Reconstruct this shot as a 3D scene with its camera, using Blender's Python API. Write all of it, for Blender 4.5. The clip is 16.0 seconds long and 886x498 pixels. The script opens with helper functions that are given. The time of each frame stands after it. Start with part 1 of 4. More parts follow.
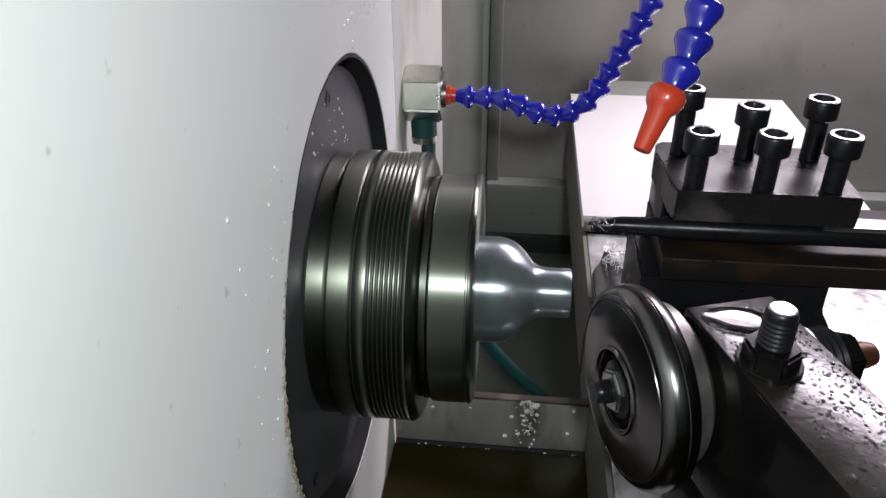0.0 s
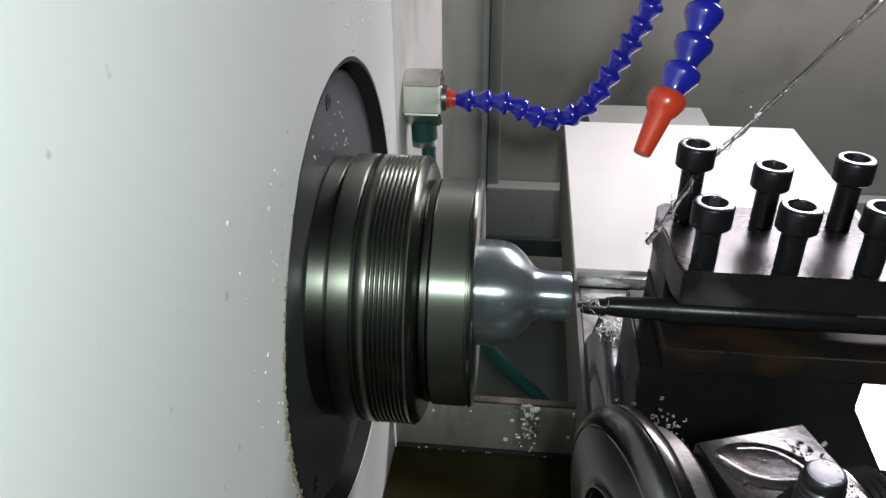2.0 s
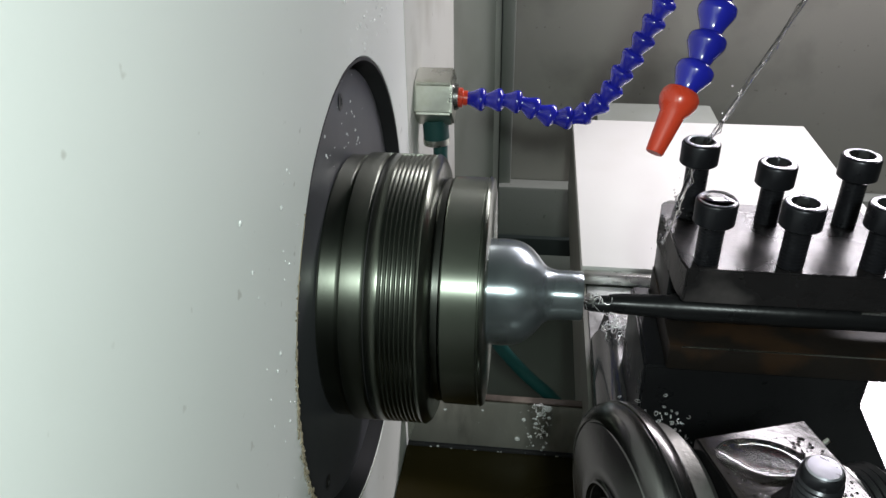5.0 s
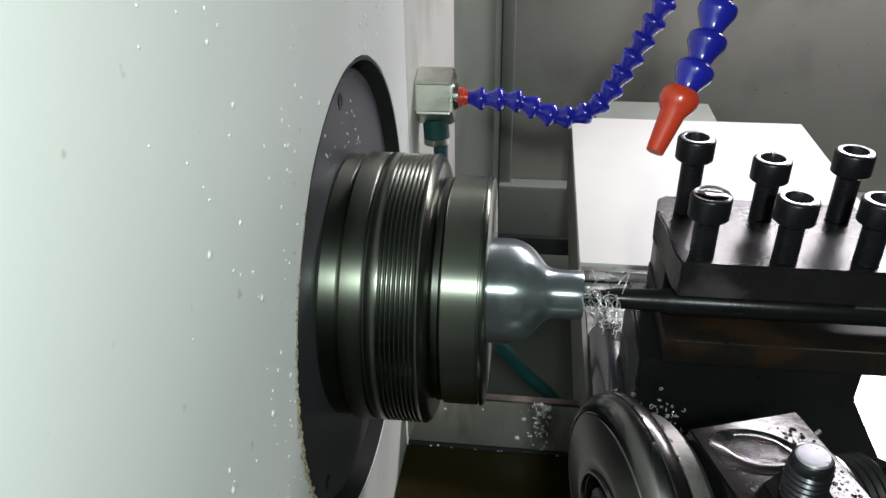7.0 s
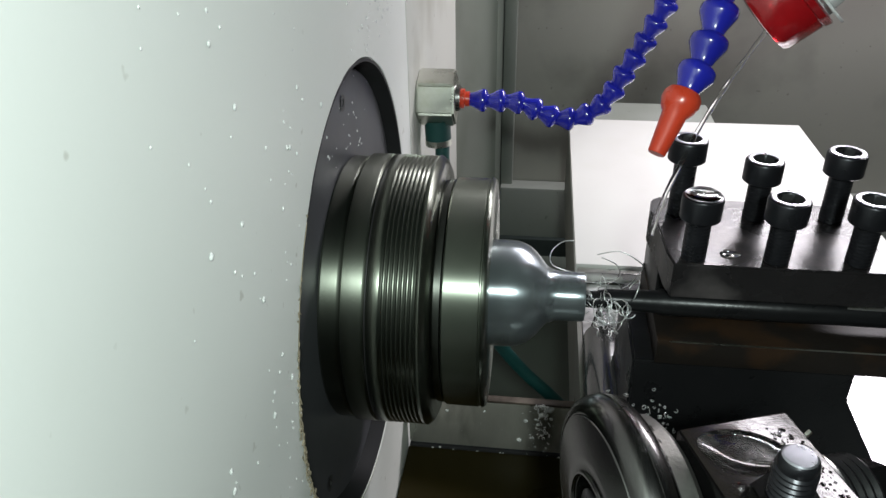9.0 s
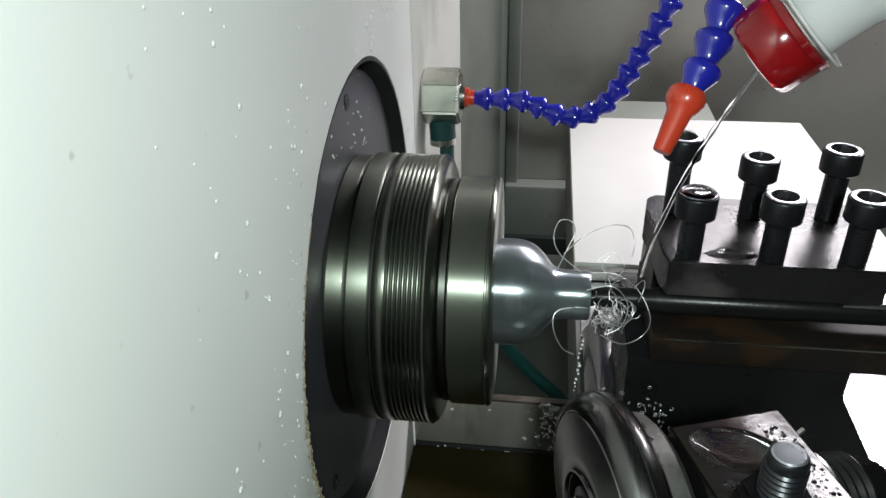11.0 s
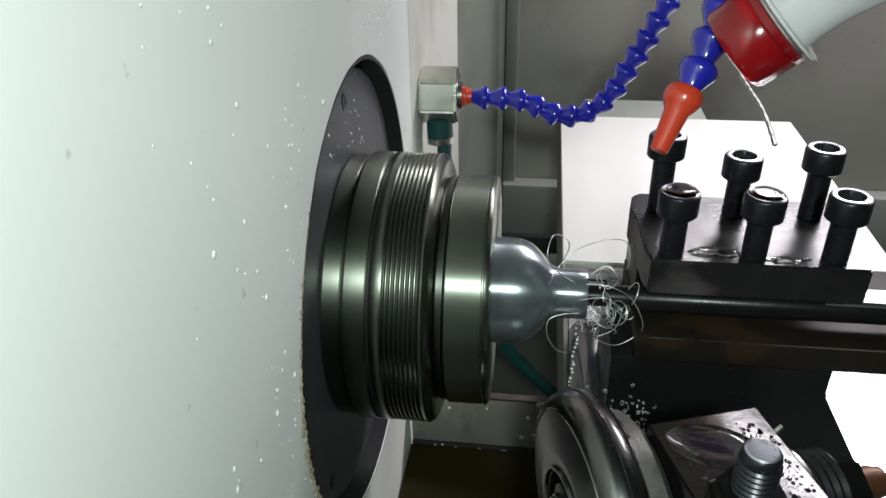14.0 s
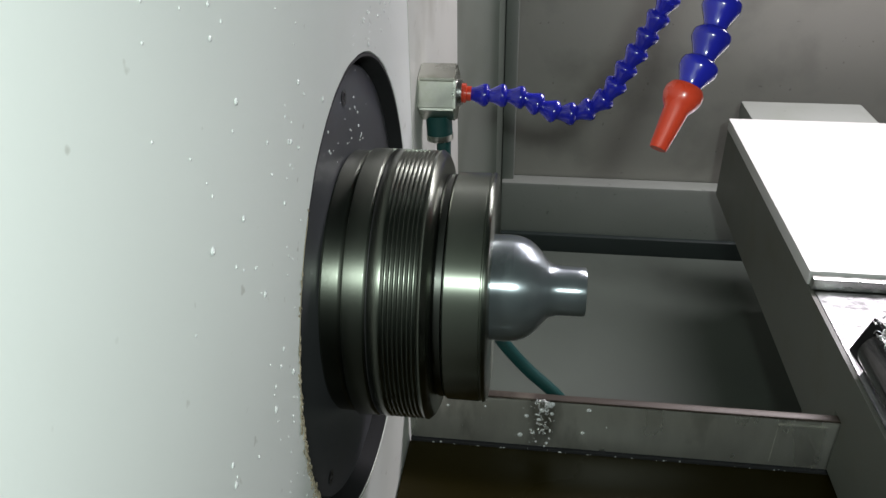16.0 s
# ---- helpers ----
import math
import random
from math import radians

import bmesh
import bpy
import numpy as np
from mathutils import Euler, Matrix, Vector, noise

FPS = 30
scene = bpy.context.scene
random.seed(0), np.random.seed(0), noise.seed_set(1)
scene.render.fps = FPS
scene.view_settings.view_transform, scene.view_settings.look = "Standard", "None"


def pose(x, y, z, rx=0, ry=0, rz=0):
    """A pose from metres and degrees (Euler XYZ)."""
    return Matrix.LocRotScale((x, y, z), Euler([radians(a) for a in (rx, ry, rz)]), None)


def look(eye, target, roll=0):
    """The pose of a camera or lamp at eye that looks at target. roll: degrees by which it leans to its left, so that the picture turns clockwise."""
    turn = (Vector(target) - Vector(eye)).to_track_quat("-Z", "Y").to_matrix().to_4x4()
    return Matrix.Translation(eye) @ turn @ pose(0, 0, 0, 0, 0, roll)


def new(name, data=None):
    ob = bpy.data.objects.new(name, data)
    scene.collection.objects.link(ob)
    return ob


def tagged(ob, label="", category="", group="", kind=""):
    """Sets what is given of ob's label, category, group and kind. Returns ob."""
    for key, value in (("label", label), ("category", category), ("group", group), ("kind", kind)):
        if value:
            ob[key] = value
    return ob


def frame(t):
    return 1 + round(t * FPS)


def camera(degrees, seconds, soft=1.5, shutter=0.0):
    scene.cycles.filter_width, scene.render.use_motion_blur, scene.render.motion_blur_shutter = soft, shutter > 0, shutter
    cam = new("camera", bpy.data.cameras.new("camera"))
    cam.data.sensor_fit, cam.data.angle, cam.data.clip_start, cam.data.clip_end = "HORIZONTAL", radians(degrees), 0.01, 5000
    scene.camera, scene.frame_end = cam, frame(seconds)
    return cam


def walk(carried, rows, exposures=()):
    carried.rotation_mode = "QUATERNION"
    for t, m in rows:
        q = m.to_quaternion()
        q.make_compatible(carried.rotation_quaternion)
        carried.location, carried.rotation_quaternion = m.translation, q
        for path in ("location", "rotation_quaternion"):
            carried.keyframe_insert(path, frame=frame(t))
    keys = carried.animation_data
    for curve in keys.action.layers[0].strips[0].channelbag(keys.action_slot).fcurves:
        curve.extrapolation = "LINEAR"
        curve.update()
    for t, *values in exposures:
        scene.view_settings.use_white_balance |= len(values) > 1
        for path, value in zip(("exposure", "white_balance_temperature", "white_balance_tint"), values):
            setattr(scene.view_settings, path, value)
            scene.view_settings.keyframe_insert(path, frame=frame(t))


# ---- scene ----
cam = camera(60.42, 16.0, soft=1.45, shutter=0.4)
walk(cam, [
    (0, pose(0.00980, -0.22573, 0.14996, 59.378, 0.352, 6.288)),
    (0.5, pose(0.00980, -0.22573, 0.14996, 59.394, 0.301, 6.271)),
    (1, pose(0.00980, -0.22573, 0.14996, 59.420, 0.230, 6.257)),
    (1.5, pose(0.00980, -0.22573, 0.14996, 59.562, 0.233, 6.244)),
    (2, pose(0.00980, -0.22573, 0.14996, 59.642, 0.383, 6.297)),
    (2.5, pose(0.00980, -0.22573, 0.14996, 59.676, 0.450, 6.491)),
    (3, pose(0.00980, -0.22573, 0.14996, 59.629, 0.550, 6.572)),
    (3.5, pose(0.00980, -0.22573, 0.14996, 59.599, 0.728, 6.706)),
    (4, pose(0.00980, -0.22573, 0.14996, 59.596, 0.889, 6.920)),
    (6.5, pose(0.00980, -0.22573, 0.14996, 59.573, 0.779, 7.124)),
    (7, pose(0.00980, -0.22573, 0.14996, 59.532, 0.816, 7.081)),
    (7.5, pose(0.00980, -0.22573, 0.14996, 59.481, 0.904, 7.162)),
    (8, pose(0.00980, -0.22573, 0.14996, 59.541, 0.957, 7.138)),
    (8.5, pose(0.00980, -0.22573, 0.14996, 59.590, 0.941, 7.151)),
    (9, pose(0.00980, -0.22573, 0.14996, 59.655, 0.898, 7.183)),
    (11.5, pose(0.00980, -0.22573, 0.14996, 59.564, 1.238, 7.464)),
    (12, pose(0.00980, -0.22573, 0.14996, 59.582, 1.264, 7.450)),
    (12.5, pose(0.00980, -0.22573, 0.14996, 59.592, 1.307, 7.579)),
    (13, pose(0.00980, -0.22573, 0.14996, 59.550, 1.204, 7.489)),
    (13.5, pose(0.00980, -0.22573, 0.14996, 59.512, 1.038, 7.297)),
    (14, pose(0.00980, -0.22573, 0.14996, 59.481, 1.062, 7.274)),
    (14.5, pose(0.00980, -0.22573, 0.14996, 59.545, 1.131, 7.434)),
    (15, pose(0.00980, -0.22573, 0.14996, 59.429, 1.124, 7.351)),
    (15.5, pose(0.00980, -0.22573, 0.14996, 59.305, 1.024, 7.405)),
    (16, pose(0.00980, -0.22573, 0.14996, 59.270, 0.847, 7.319)),
], exposures=[(0.0, 0.13, 6450, 25), (1.2, 0.13, 6450, 23), (2.2, 0.03, 6450, 17), (4.2, 0.01, 6450, 14), (6.5, 0.03, 6450, 13), (11.5, 0.06, 6450, 12), (14.4, 0.04, 6450, 12), (15.0, 0.21, 6450, 13), (15.5, 0.13, 6450, 13), (16.0, -0.06, 6450, 14)])

# ---- light: a work lamp above the slide, a small lamp beside the camera, dim workshop ----
world = bpy.data.worlds.new("workshop")
scene.world = world
world.use_nodes = True
world.node_tree.nodes["Background"].inputs[0].default_value = (0.66, 0.92, 0.83, 1)
world.node_tree.nodes["Background"].inputs[1].default_value = 0.028


def area(name, eye, target, sx, sy, watts, colour, shape="RECTANGLE", spread=180):
    d = bpy.data.lights.new(name, "AREA")
    d.shape, d.size, d.size_y, d.energy, d.color, d.spread = shape, sx, sy, watts, colour, radians(spread)
    ob = new(name, d)
    ob.matrix_world = look(eye, target)
    return ob


area("work_lamp", (0.305, 0.378, 0.285), (0.23, 0.20, -0.06), 0.34, 0.10, 2.2, (1.0, 0.96, 1.0), spread=128)
area("hand_lamp", (0.036, -0.295, 0.210), (-0.02, 0.0, 0.0), 0.026, 0.026, 0.80, (0.86, 1.0, 0.935), "DISK")


# ---- materials ----
def mat(name, colour, rough=0.5, metal=0.0, var=0.15, scale=60.0, bump=0.1, fine=900.0, stain=None, stain_amount=0.5,
        stain_scale=25.0, coat=0.0, random_tint=0.0, bump_dist=0.0004, rough_var=0.12, speck=None, stretch=None):
    m = bpy.data.materials.new(name)
    m.use_nodes = True
    nt = m.node_tree
    n, li = nt.nodes, nt.links
    b = n["Principled BSDF"]
    tc = n.new("ShaderNodeTexCoord")
    if stretch:
        mp = n.new("ShaderNodeMapping")
        mp.inputs["Scale"].default_value = stretch
        li.new(tc.outputs["Object"], mp.inputs["Vector"])
    space = mp.outputs[0] if stretch else tc.outputs["Object"]
    big = n.new("ShaderNodeTexNoise")
    big.inputs["Scale"].default_value, big.inputs["Detail"].default_value = scale, 6
    small = n.new("ShaderNodeTexNoise")
    small.inputs["Scale"].default_value, small.inputs["Detail"].default_value = fine, 3
    li.new(space, big.inputs["Vector"])
    li.new(space, small.inputs["Vector"])
    ramp = n.new("ShaderNodeMix")
    ramp.data_type = "RGBA"
    ramp.inputs[6].default_value = (*[c * (1 - var) for c in colour], 1)
    ramp.inputs[7].default_value = (*[min(1, c * (1 + var)) for c in colour], 1)
    li.new(big.outputs["Fac"], ramp.inputs[0])
    out = ramp.outputs[2]
    if stain:
        sn = n.new("ShaderNodeTexNoise")
        sn.inputs["Scale"].default_value, sn.inputs["Detail"].default_value = stain_scale, 8
        li.new(space, sn.inputs["Vector"])
        mr = n.new("ShaderNodeMapRange")
        mr.inputs[1].default_value, mr.inputs[2].default_value = 0.52, 0.68
        mr.inputs[4].default_value = stain_amount
        li.new(sn.outputs["Fac"], mr.inputs[0])
        mx = n.new("ShaderNodeMix")
        mx.data_type = "RGBA"
        li.new(mr.outputs[0], mx.inputs[0])
        li.new(out, mx.inputs[6])
        mx.inputs[7].default_value = (*stain, 1)
        out = mx.outputs[2]
    if speck:
        kn = n.new("ShaderNodeTexNoise")
        kn.inputs["Scale"].default_value, kn.inputs["Detail"].default_value = 170, 2
        li.new(space, kn.inputs["Vector"])
        kr = n.new("ShaderNodeMapRange")
        kr.inputs[1].default_value, kr.inputs[2].default_value, kr.inputs[4].default_value = 0.71, 0.76, 0.42
        li.new(kn.outputs["Fac"], kr.inputs[0])
        kx = n.new("ShaderNodeMix")
        kx.data_type = "RGBA"
        li.new(kr.outputs[0], kx.inputs[0])
        li.new(out, kx.inputs[6])
        kx.inputs[7].default_value = (*speck, 1)
        out = kx.outputs[2]
    if random_tint:
        oi = n.new("ShaderNodeObjectInfo")
        hs = n.new("ShaderNodeHueSaturation")
        mr2 = n.new("ShaderNodeMapRange")
        mr2.inputs[3].default_value, mr2.inputs[4].default_value = 1 - random_tint, 1 + random_tint
        li.new(oi.outputs["Random"], mr2.inputs[0])
        li.new(mr2.outputs[0], hs.inputs["Value"])
        li.new(out, hs.inputs["Color"])
        out = hs.outputs[0]
    li.new(out, b.inputs["Base Color"])
    rr = n.new("ShaderNodeMapRange")
    rr.inputs[3].default_value, rr.inputs[4].default_value = max(0.02, rough - rough_var), min(1, rough + rough_var)
    li.new(big.outputs["Fac"], rr.inputs[0])
    li.new(rr.outputs[0], b.inputs["Roughness"])
    b.inputs["Metallic"].default_value = metal
    b.inputs["Coat Weight"].default_value = coat
    b.inputs["Coat Roughness"].default_value = 0.08
    if bump:
        bp = n.new("ShaderNodeBump")
        bp.inputs["Strength"].default_value, bp.inputs["Distance"].default_value = bump, bump_dist
        li.new(small.outputs["Fac"], bp.inputs["Height"])
        li.new(bp.outputs[0], b.inputs["Normal"])
    return m


def turned(name, colour, rough, rings=2500.0, depth=0.25, var=0.12, metal=1.0, brushed=0.0):
    """Lathe-turned metal: fine rings along x, streaks round the axis."""
    m = mat(name, colour, rough, metal, var, 40, 0, rough_var=0.05)
    nt = m.node_tree
    n, li = nt.nodes, nt.links
    b = n["Principled BSDF"]
    tc = n.new("ShaderNodeTexCoord")
    mp = n.new("ShaderNodeMapping")
    mp.inputs["Scale"].default_value = (rings, 6, 6)
    nz = n.new("ShaderNodeTexNoise")
    nz.inputs["Scale"].default_value, nz.inputs["Detail"].default_value = 1.0, 2
    bp = n.new("ShaderNodeBump")
    bp.inputs["Strength"].default_value, bp.inputs["Distance"].default_value = depth, 0.0002
    li.new(tc.outputs["Object"], mp.inputs["Vector"])
    li.new(mp.outputs[0], nz.inputs["Vector"])
    li.new(nz.outputs["Fac"], bp.inputs["Height"])
    li.new(bp.outputs[0], b.inputs["Normal"])
    if brushed:
        tg = n.new("ShaderNodeTangent")
        tg.direction_type, tg.axis = "RADIAL", "X"
        li.new(tg.outputs[0], b.inputs["Tangent"])
        b.inputs["Anisotropic"].default_value, b.inputs["Anisotropic Rotation"].default_value = brushed, 0.25
    return m


def clear(name, colour=(1, 1, 1), rough=0.02, ior=1.33):
    m = bpy.data.materials.new(name)
    m.use_nodes = True
    b = m.node_tree.nodes["Principled BSDF"]
    b.inputs["Base Color"].default_value = (*colour, 1)
    b.inputs["Roughness"].default_value = rough
    b.inputs["Transmission Weight"].default_value = 1.0
    b.inputs["IOR"].default_value = ior
    return m


M_WALL = mat("painted_sheet_steel", (0.74, 0.77, 0.73), 0.52, 0, 0.03, 14, 0.06, 700, (0.52, 0.50, 0.42), 0.25, 9.0, 0.0, speck=(0.30, 0.29, 0.23))
# Cove colour: grime stains over a tone darkened for light falling off.
M_COVE = mat("grimy_corner_falloff", (0.165, 0.182, 0.155), 0.5, 0, 0.15, 18, 0.05, 500, (0.11, 0.125, 0.10), 0.6, 12.0)
# One step darker than M_WALL for fading light; the stains are dirt.
M_WALL_DIM = mat("dimmed_off_white_paint", (0.60, 0.61, 0.56), 0.5, 0, 0.08, 12, 0.06, 700, (0.33, 0.32, 0.26), 0.55, 11.0, speck=(0.22, 0.21, 0.17))
M_BACK = mat("dull_green_grey_paint", (0.225, 0.240, 0.215), 0.5, 0, 0.10, 10, 0.05, 500, (0.18, 0.20, 0.16), 0.5, 14.0, speck=(0.05, 0.06, 0.05))
M_SEAM = mat("near_black_seam", (0.016, 0.024, 0.022), 0.5, 0, 0.2, 40)
# Darkest step of the corner: shade put into the base colour.
M_POST = mat("dark_green_corner_shade", (0.100, 0.120, 0.098), 0.5, 0, 0.12, 20, 0.05, 500, (0.08, 0.10, 0.08), 0.5, 12.0)
M_PANEL = mat("warm_grey_paint", (0.385, 0.37, 0.335), 0.5, 0, 0.08, 10, 0.05, 500, (0.22, 0.215, 0.19), 0.5, 14.0, speck=(0.10, 0.10, 0.09))
M_FLOOR = mat("grimy_green_paint", (0.080, 0.096, 0.078), 0.6, 0, 0.25, 14, 0.08, 500, (0.045, 0.052, 0.042), 0.75, 7.0)
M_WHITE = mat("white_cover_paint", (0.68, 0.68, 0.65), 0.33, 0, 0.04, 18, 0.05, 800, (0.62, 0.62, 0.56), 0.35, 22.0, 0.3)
# Side paint: oily, and far darker than the cover for its shaded faces.
M_SIDE = mat("oily_shaded_white_paint", (0.115, 0.118, 0.100), 0.45, 0, 0.15, 22, 0.06, 700, (0.10, 0.095, 0.07), 0.7, 24.0)
M_EDGE = mat("chipped_paint_edge", (0.27, 0.23, 0.16), 0.7, 0, 0.4, 300, 0.5, 1500)
M_FLANGE = mat("oiled_black_plate", (0.105, 0.108, 0.118), 0.44, 0.55, 0.25, 35, 0.06, 900, (0.09, 0.09, 0.09), 0.4, 40.0)
# Near-black that stands in for shade inside recesses and gaps.
M_DARK = mat("recess_shade_black", (0.012, 0.012, 0.013), 0.7)
M_CHUCK = turned("turned_dark_steel", (0.155, 0.168, 0.138), 0.41, 2500, 0.05, brushed=0.75)
M_THREAD = turned("threaded_dark_steel", (0.155, 0.168, 0.138), 0.28, 2500, 0.05, brushed=0.5)
M_CAPR = turned("ground_steel_ring", (0.22, 0.24, 0.20), 0.32, 2500, 0.06, brushed=0.85)
M_NECK = turned("oily_neck_steel", (0.085, 0.09, 0.08), 0.30, 2500, 0.05, brushed=0.6)
M_GROOVE = mat("groove_shadow_steel", (0.05, 0.05, 0.05), 0.4, 0.8)
M_WORK = turned("turned_aluminium", (0.36, 0.405, 0.425), 0.28, 3500, 0.03, metal=0.85, brushed=0.80)
for m in (M_CHUCK, M_THREAD, M_CAPR, M_NECK, M_WORK):      # thin oil film
    m.node_tree.nodes["Principled BSDF"].inputs["Coat Weight"].default_value = 0.15
M_BLACK = mat("black_oxide_steel", (0.012, 0.012, 0.013), 0.30, 0.25, 0.3, 60, 0.12, 600)
M_BLACK.node_tree.nodes["Principled BSDF"].inputs["Specular IOR Level"].default_value = 0.28
M_HUB = mat("dirty_hub_steel", (0.22, 0.215, 0.20), 0.42, 0.8, 0.3, 90, 0.35, 900, (0.06, 0.055, 0.05), 0.7, 70.0)
M_SCREW = mat("black_oxide_screw", (0.022, 0.022, 0.026), 0.30, 0.6, 0.25, 120, 0.08, 2000)
# Steel lighter than the screws; on their rims it paints the lamp's glint.
M_RIM = mat("bright_top_steel", (0.50, 0.50, 0.55), 0.30, 0.9, 0.2, 300)
M_OILY = mat("oily_dark_steel", (0.005, 0.0048, 0.005), 0.22, 0.0, 0.4, 60, 0.22, 300, (0.012, 0.010, 0.008), 0.6, 60.0, 0.12)
M_CLAMP = mat("smeared_dark_steel", (0.020, 0.018, 0.019), 0.28, 0.2, 0.4, 45, 0.25, 500, (0.10, 0.088, 0.088), 0.8, 45.0)
M_BROWN = mat("rusty_brown_steel", (0.011, 0.0085, 0.007), 0.50, 0.05, 0.35, 60, 0.2, 900, (0.075, 0.034, 0.012), 0.28, 70.0)
M_BROWN.node_tree.nodes["Principled BSDF"].inputs["Specular IOR Level"].default_value = 0.2
M_STEEL = mat("bare_bright_steel", (0.52, 0.52, 0.50), 0.28, 1.0, 0.15, 90, 0.12, 900, (0.25, 0.24, 0.2), 0.4, 60.0)
M_RAIL = mat("ground_bed_steel", (0.62, 0.61, 0.55), 0.30, 0.75, 0.40, 30, 0.2, 500, (0.11, 0.10, 0.075), 0.8, 22.0, stretch=(1.8, 1.0, 0.6))
M_RUST = mat("rubbed_rusty_edge", (0.060, 0.046, 0.036), 0.45, 0.2, 0.4, 60, 0.2, 900, (0.26, 0.22, 0.18), 0.6, 30.0)
M_TABLE = mat("wet_ground_table", (0.78, 0.77, 0.78), 0.36, 0.85, 0.2, 120, 0.5, 160, (0.18, 0.17, 0.17), 0.5, 90.0, 0.3, bump_dist=0.0015)
M_ROLLER = turned("roller_steel", (0.15, 0.145, 0.142), 0.24, 1500, 0.12)
M_ZINC = mat("zinc_plated_nut", (0.55, 0.56, 0.50), 0.30, 1.0, 0.2, 120, 0.1, 900, (0.34, 0.36, 0.26), 0.5, 120.0)
M_BLUE = mat("blue_hose_plastic", (0.016, 0.020, 0.36), 0.22, 0, 0.15, 80, 0.03, 900, coat=0.4, random_tint=0.15)
M_RED = mat("orange_red_nozzle_plastic", (0.62, 0.055, 0.022), 0.30, 0, 0.10, 80, 0.03, 900, coat=0.3)
M_CAP = mat("red_cap_plastic", (0.42, 0.010, 0.014), 0.14, 0, 0.12, 60, 0.03, 900, coat=0.5)
M_TEAL = mat("teal_hose_rubber", (0.003, 0.047, 0.043), 0.5, 0, 0.15, 60, 0.05, 900)
M_OIL = mat("dark_cutting_oil", (0.010, 0.0078, 0.0012), 0.25, 0, 0.5, 8, 0.06, 40)
M_WATER = clear("coolant_water")
M_DROP = clear("bright_water_drop", (0.96, 0.97, 0.96), 0.06)
M_DROP.node_tree.nodes["Principled BSDF"].inputs["Transmission Weight"].default_value = 0.35
M_PET = clear("clear_bottle_plastic", (0.97, 0.98, 0.98), 0.06, 1.3)
M_PET.node_tree.nodes["Principled BSDF"].inputs["Transmission Weight"].default_value = 0.45
M_CAP.node_tree.nodes["Principled BSDF"].inputs["Transmission Weight"].default_value = 0.45
M_CHIP = mat("bright_swarf", (0.90, 0.90, 0.90), 0.32, 0.9, 0.1, 400)
M_COPPER = mat("orange_copper_tip", (0.10, 0.040, 0.018), 0.5, 0.5)
M_OILY.node_tree.nodes["Principled BSDF"].inputs["Specular IOR Level"].default_value = 0.04
M_FILM = mat("wet_oil_film", (0.018, 0.015, 0.0125), 0.22, 0.12, 0.4, 70, 0.22, 420, (0.012, 0.008, 0.004), 0.85, 38.0, rough_var=0.08)
M_BOSS = mat("wet_black_steel", (0.07, 0.07, 0.07), 0.18, 0.7, 0.4, 60, 0.2, 200, coat=0.7)
M_OIL.node_tree.nodes["Principled BSDF"].inputs["Specular IOR Level"].default_value = 0.06


# ---- mesh helpers ----
def empty(name, label="", category="", group="", kind=""):
    ob = new(name)
    ob.empty_display_size = 0.01
    return tagged(ob, label, category, group, kind)


def finish(name, bm, material, parent=None, label="", smooth=True, angle=35):
    bmesh.ops.recalc_face_normals(bm, faces=bm.faces)
    if smooth:
        for f in bm.faces:
            f.smooth = True
        for e in bm.edges:
            if len(e.link_faces) == 2 and e.calc_face_angle(0) > radians(angle):
                e.smooth = False
    me = bpy.data.meshes.new(name)
    bm.to_mesh(me)
    bm.free()
    me.materials.append(material)
    ob = new(name, me)
    if parent:
        ob.parent = parent
    if label:
        tagged(ob, label)
    return ob


part = finish


def box_bm(x0, x1, y0, y1, z0, z1, bevel=0.0006, segs=2):
    bm = bmesh.new()
    bmesh.ops.create_cube(bm, size=1)
    for v in bm.verts:
        v.co = Vector(((x0 + x1) / 2 + v.co.x * (x1 - x0), (y0 + y1) / 2 + v.co.y * (y1 - y0), (z0 + z1) / 2 + v.co.z * (z1 - z0)))
    if bevel:
        bmesh.ops.bevel(bm, geom=bm.edges[:], offset=bevel, segments=segs, affect="EDGES", profile=0.6)
    return bm


def revolve(profile, axis="x", segs=96, centre=(0, 0, 0), closed=False):
    """Turn a list of (along, radius) round an axis through centre."""
    bm = bmesh.new()
    rings = []
    for a, r in profile:
        ring = []
        for i in range(segs):
            t = 2 * math.pi * i / segs
            u, w = r * math.cos(t), r * math.sin(t)
            p = {"x": (a, u, w), "y": (w, a, u), "z": (u, w, a)}[axis]
            ring.append(bm.verts.new(Vector(p) + Vector(centre)))
        rings.append(ring)
    for a, b in zip(rings, rings[1:] + ([rings[0]] if closed else [])):
        for i in range(segs):
            j = (i + 1) % segs
            bm.faces.new((a[i], a[j], b[j], b[i]))
    if not closed:
        if profile[0][1] > 1e-5:
            bm.faces.new(rings[0])
        if profile[-1][1] > 1e-5:
            bm.faces.new(rings[-1])
    bmesh.ops.remove_doubles(bm, verts=bm.verts[:], dist=1e-7)
    return bm


def moved(bm, m):
    bmesh.ops.transform(bm, matrix=m, verts=bm.verts[:])
    return bm


def along(p, d):
    """The pose at p whose z axis points along d."""
    return Matrix.Translation(p) @ Vector(d).to_track_quat("Z", "Y").to_matrix().to_4x4()


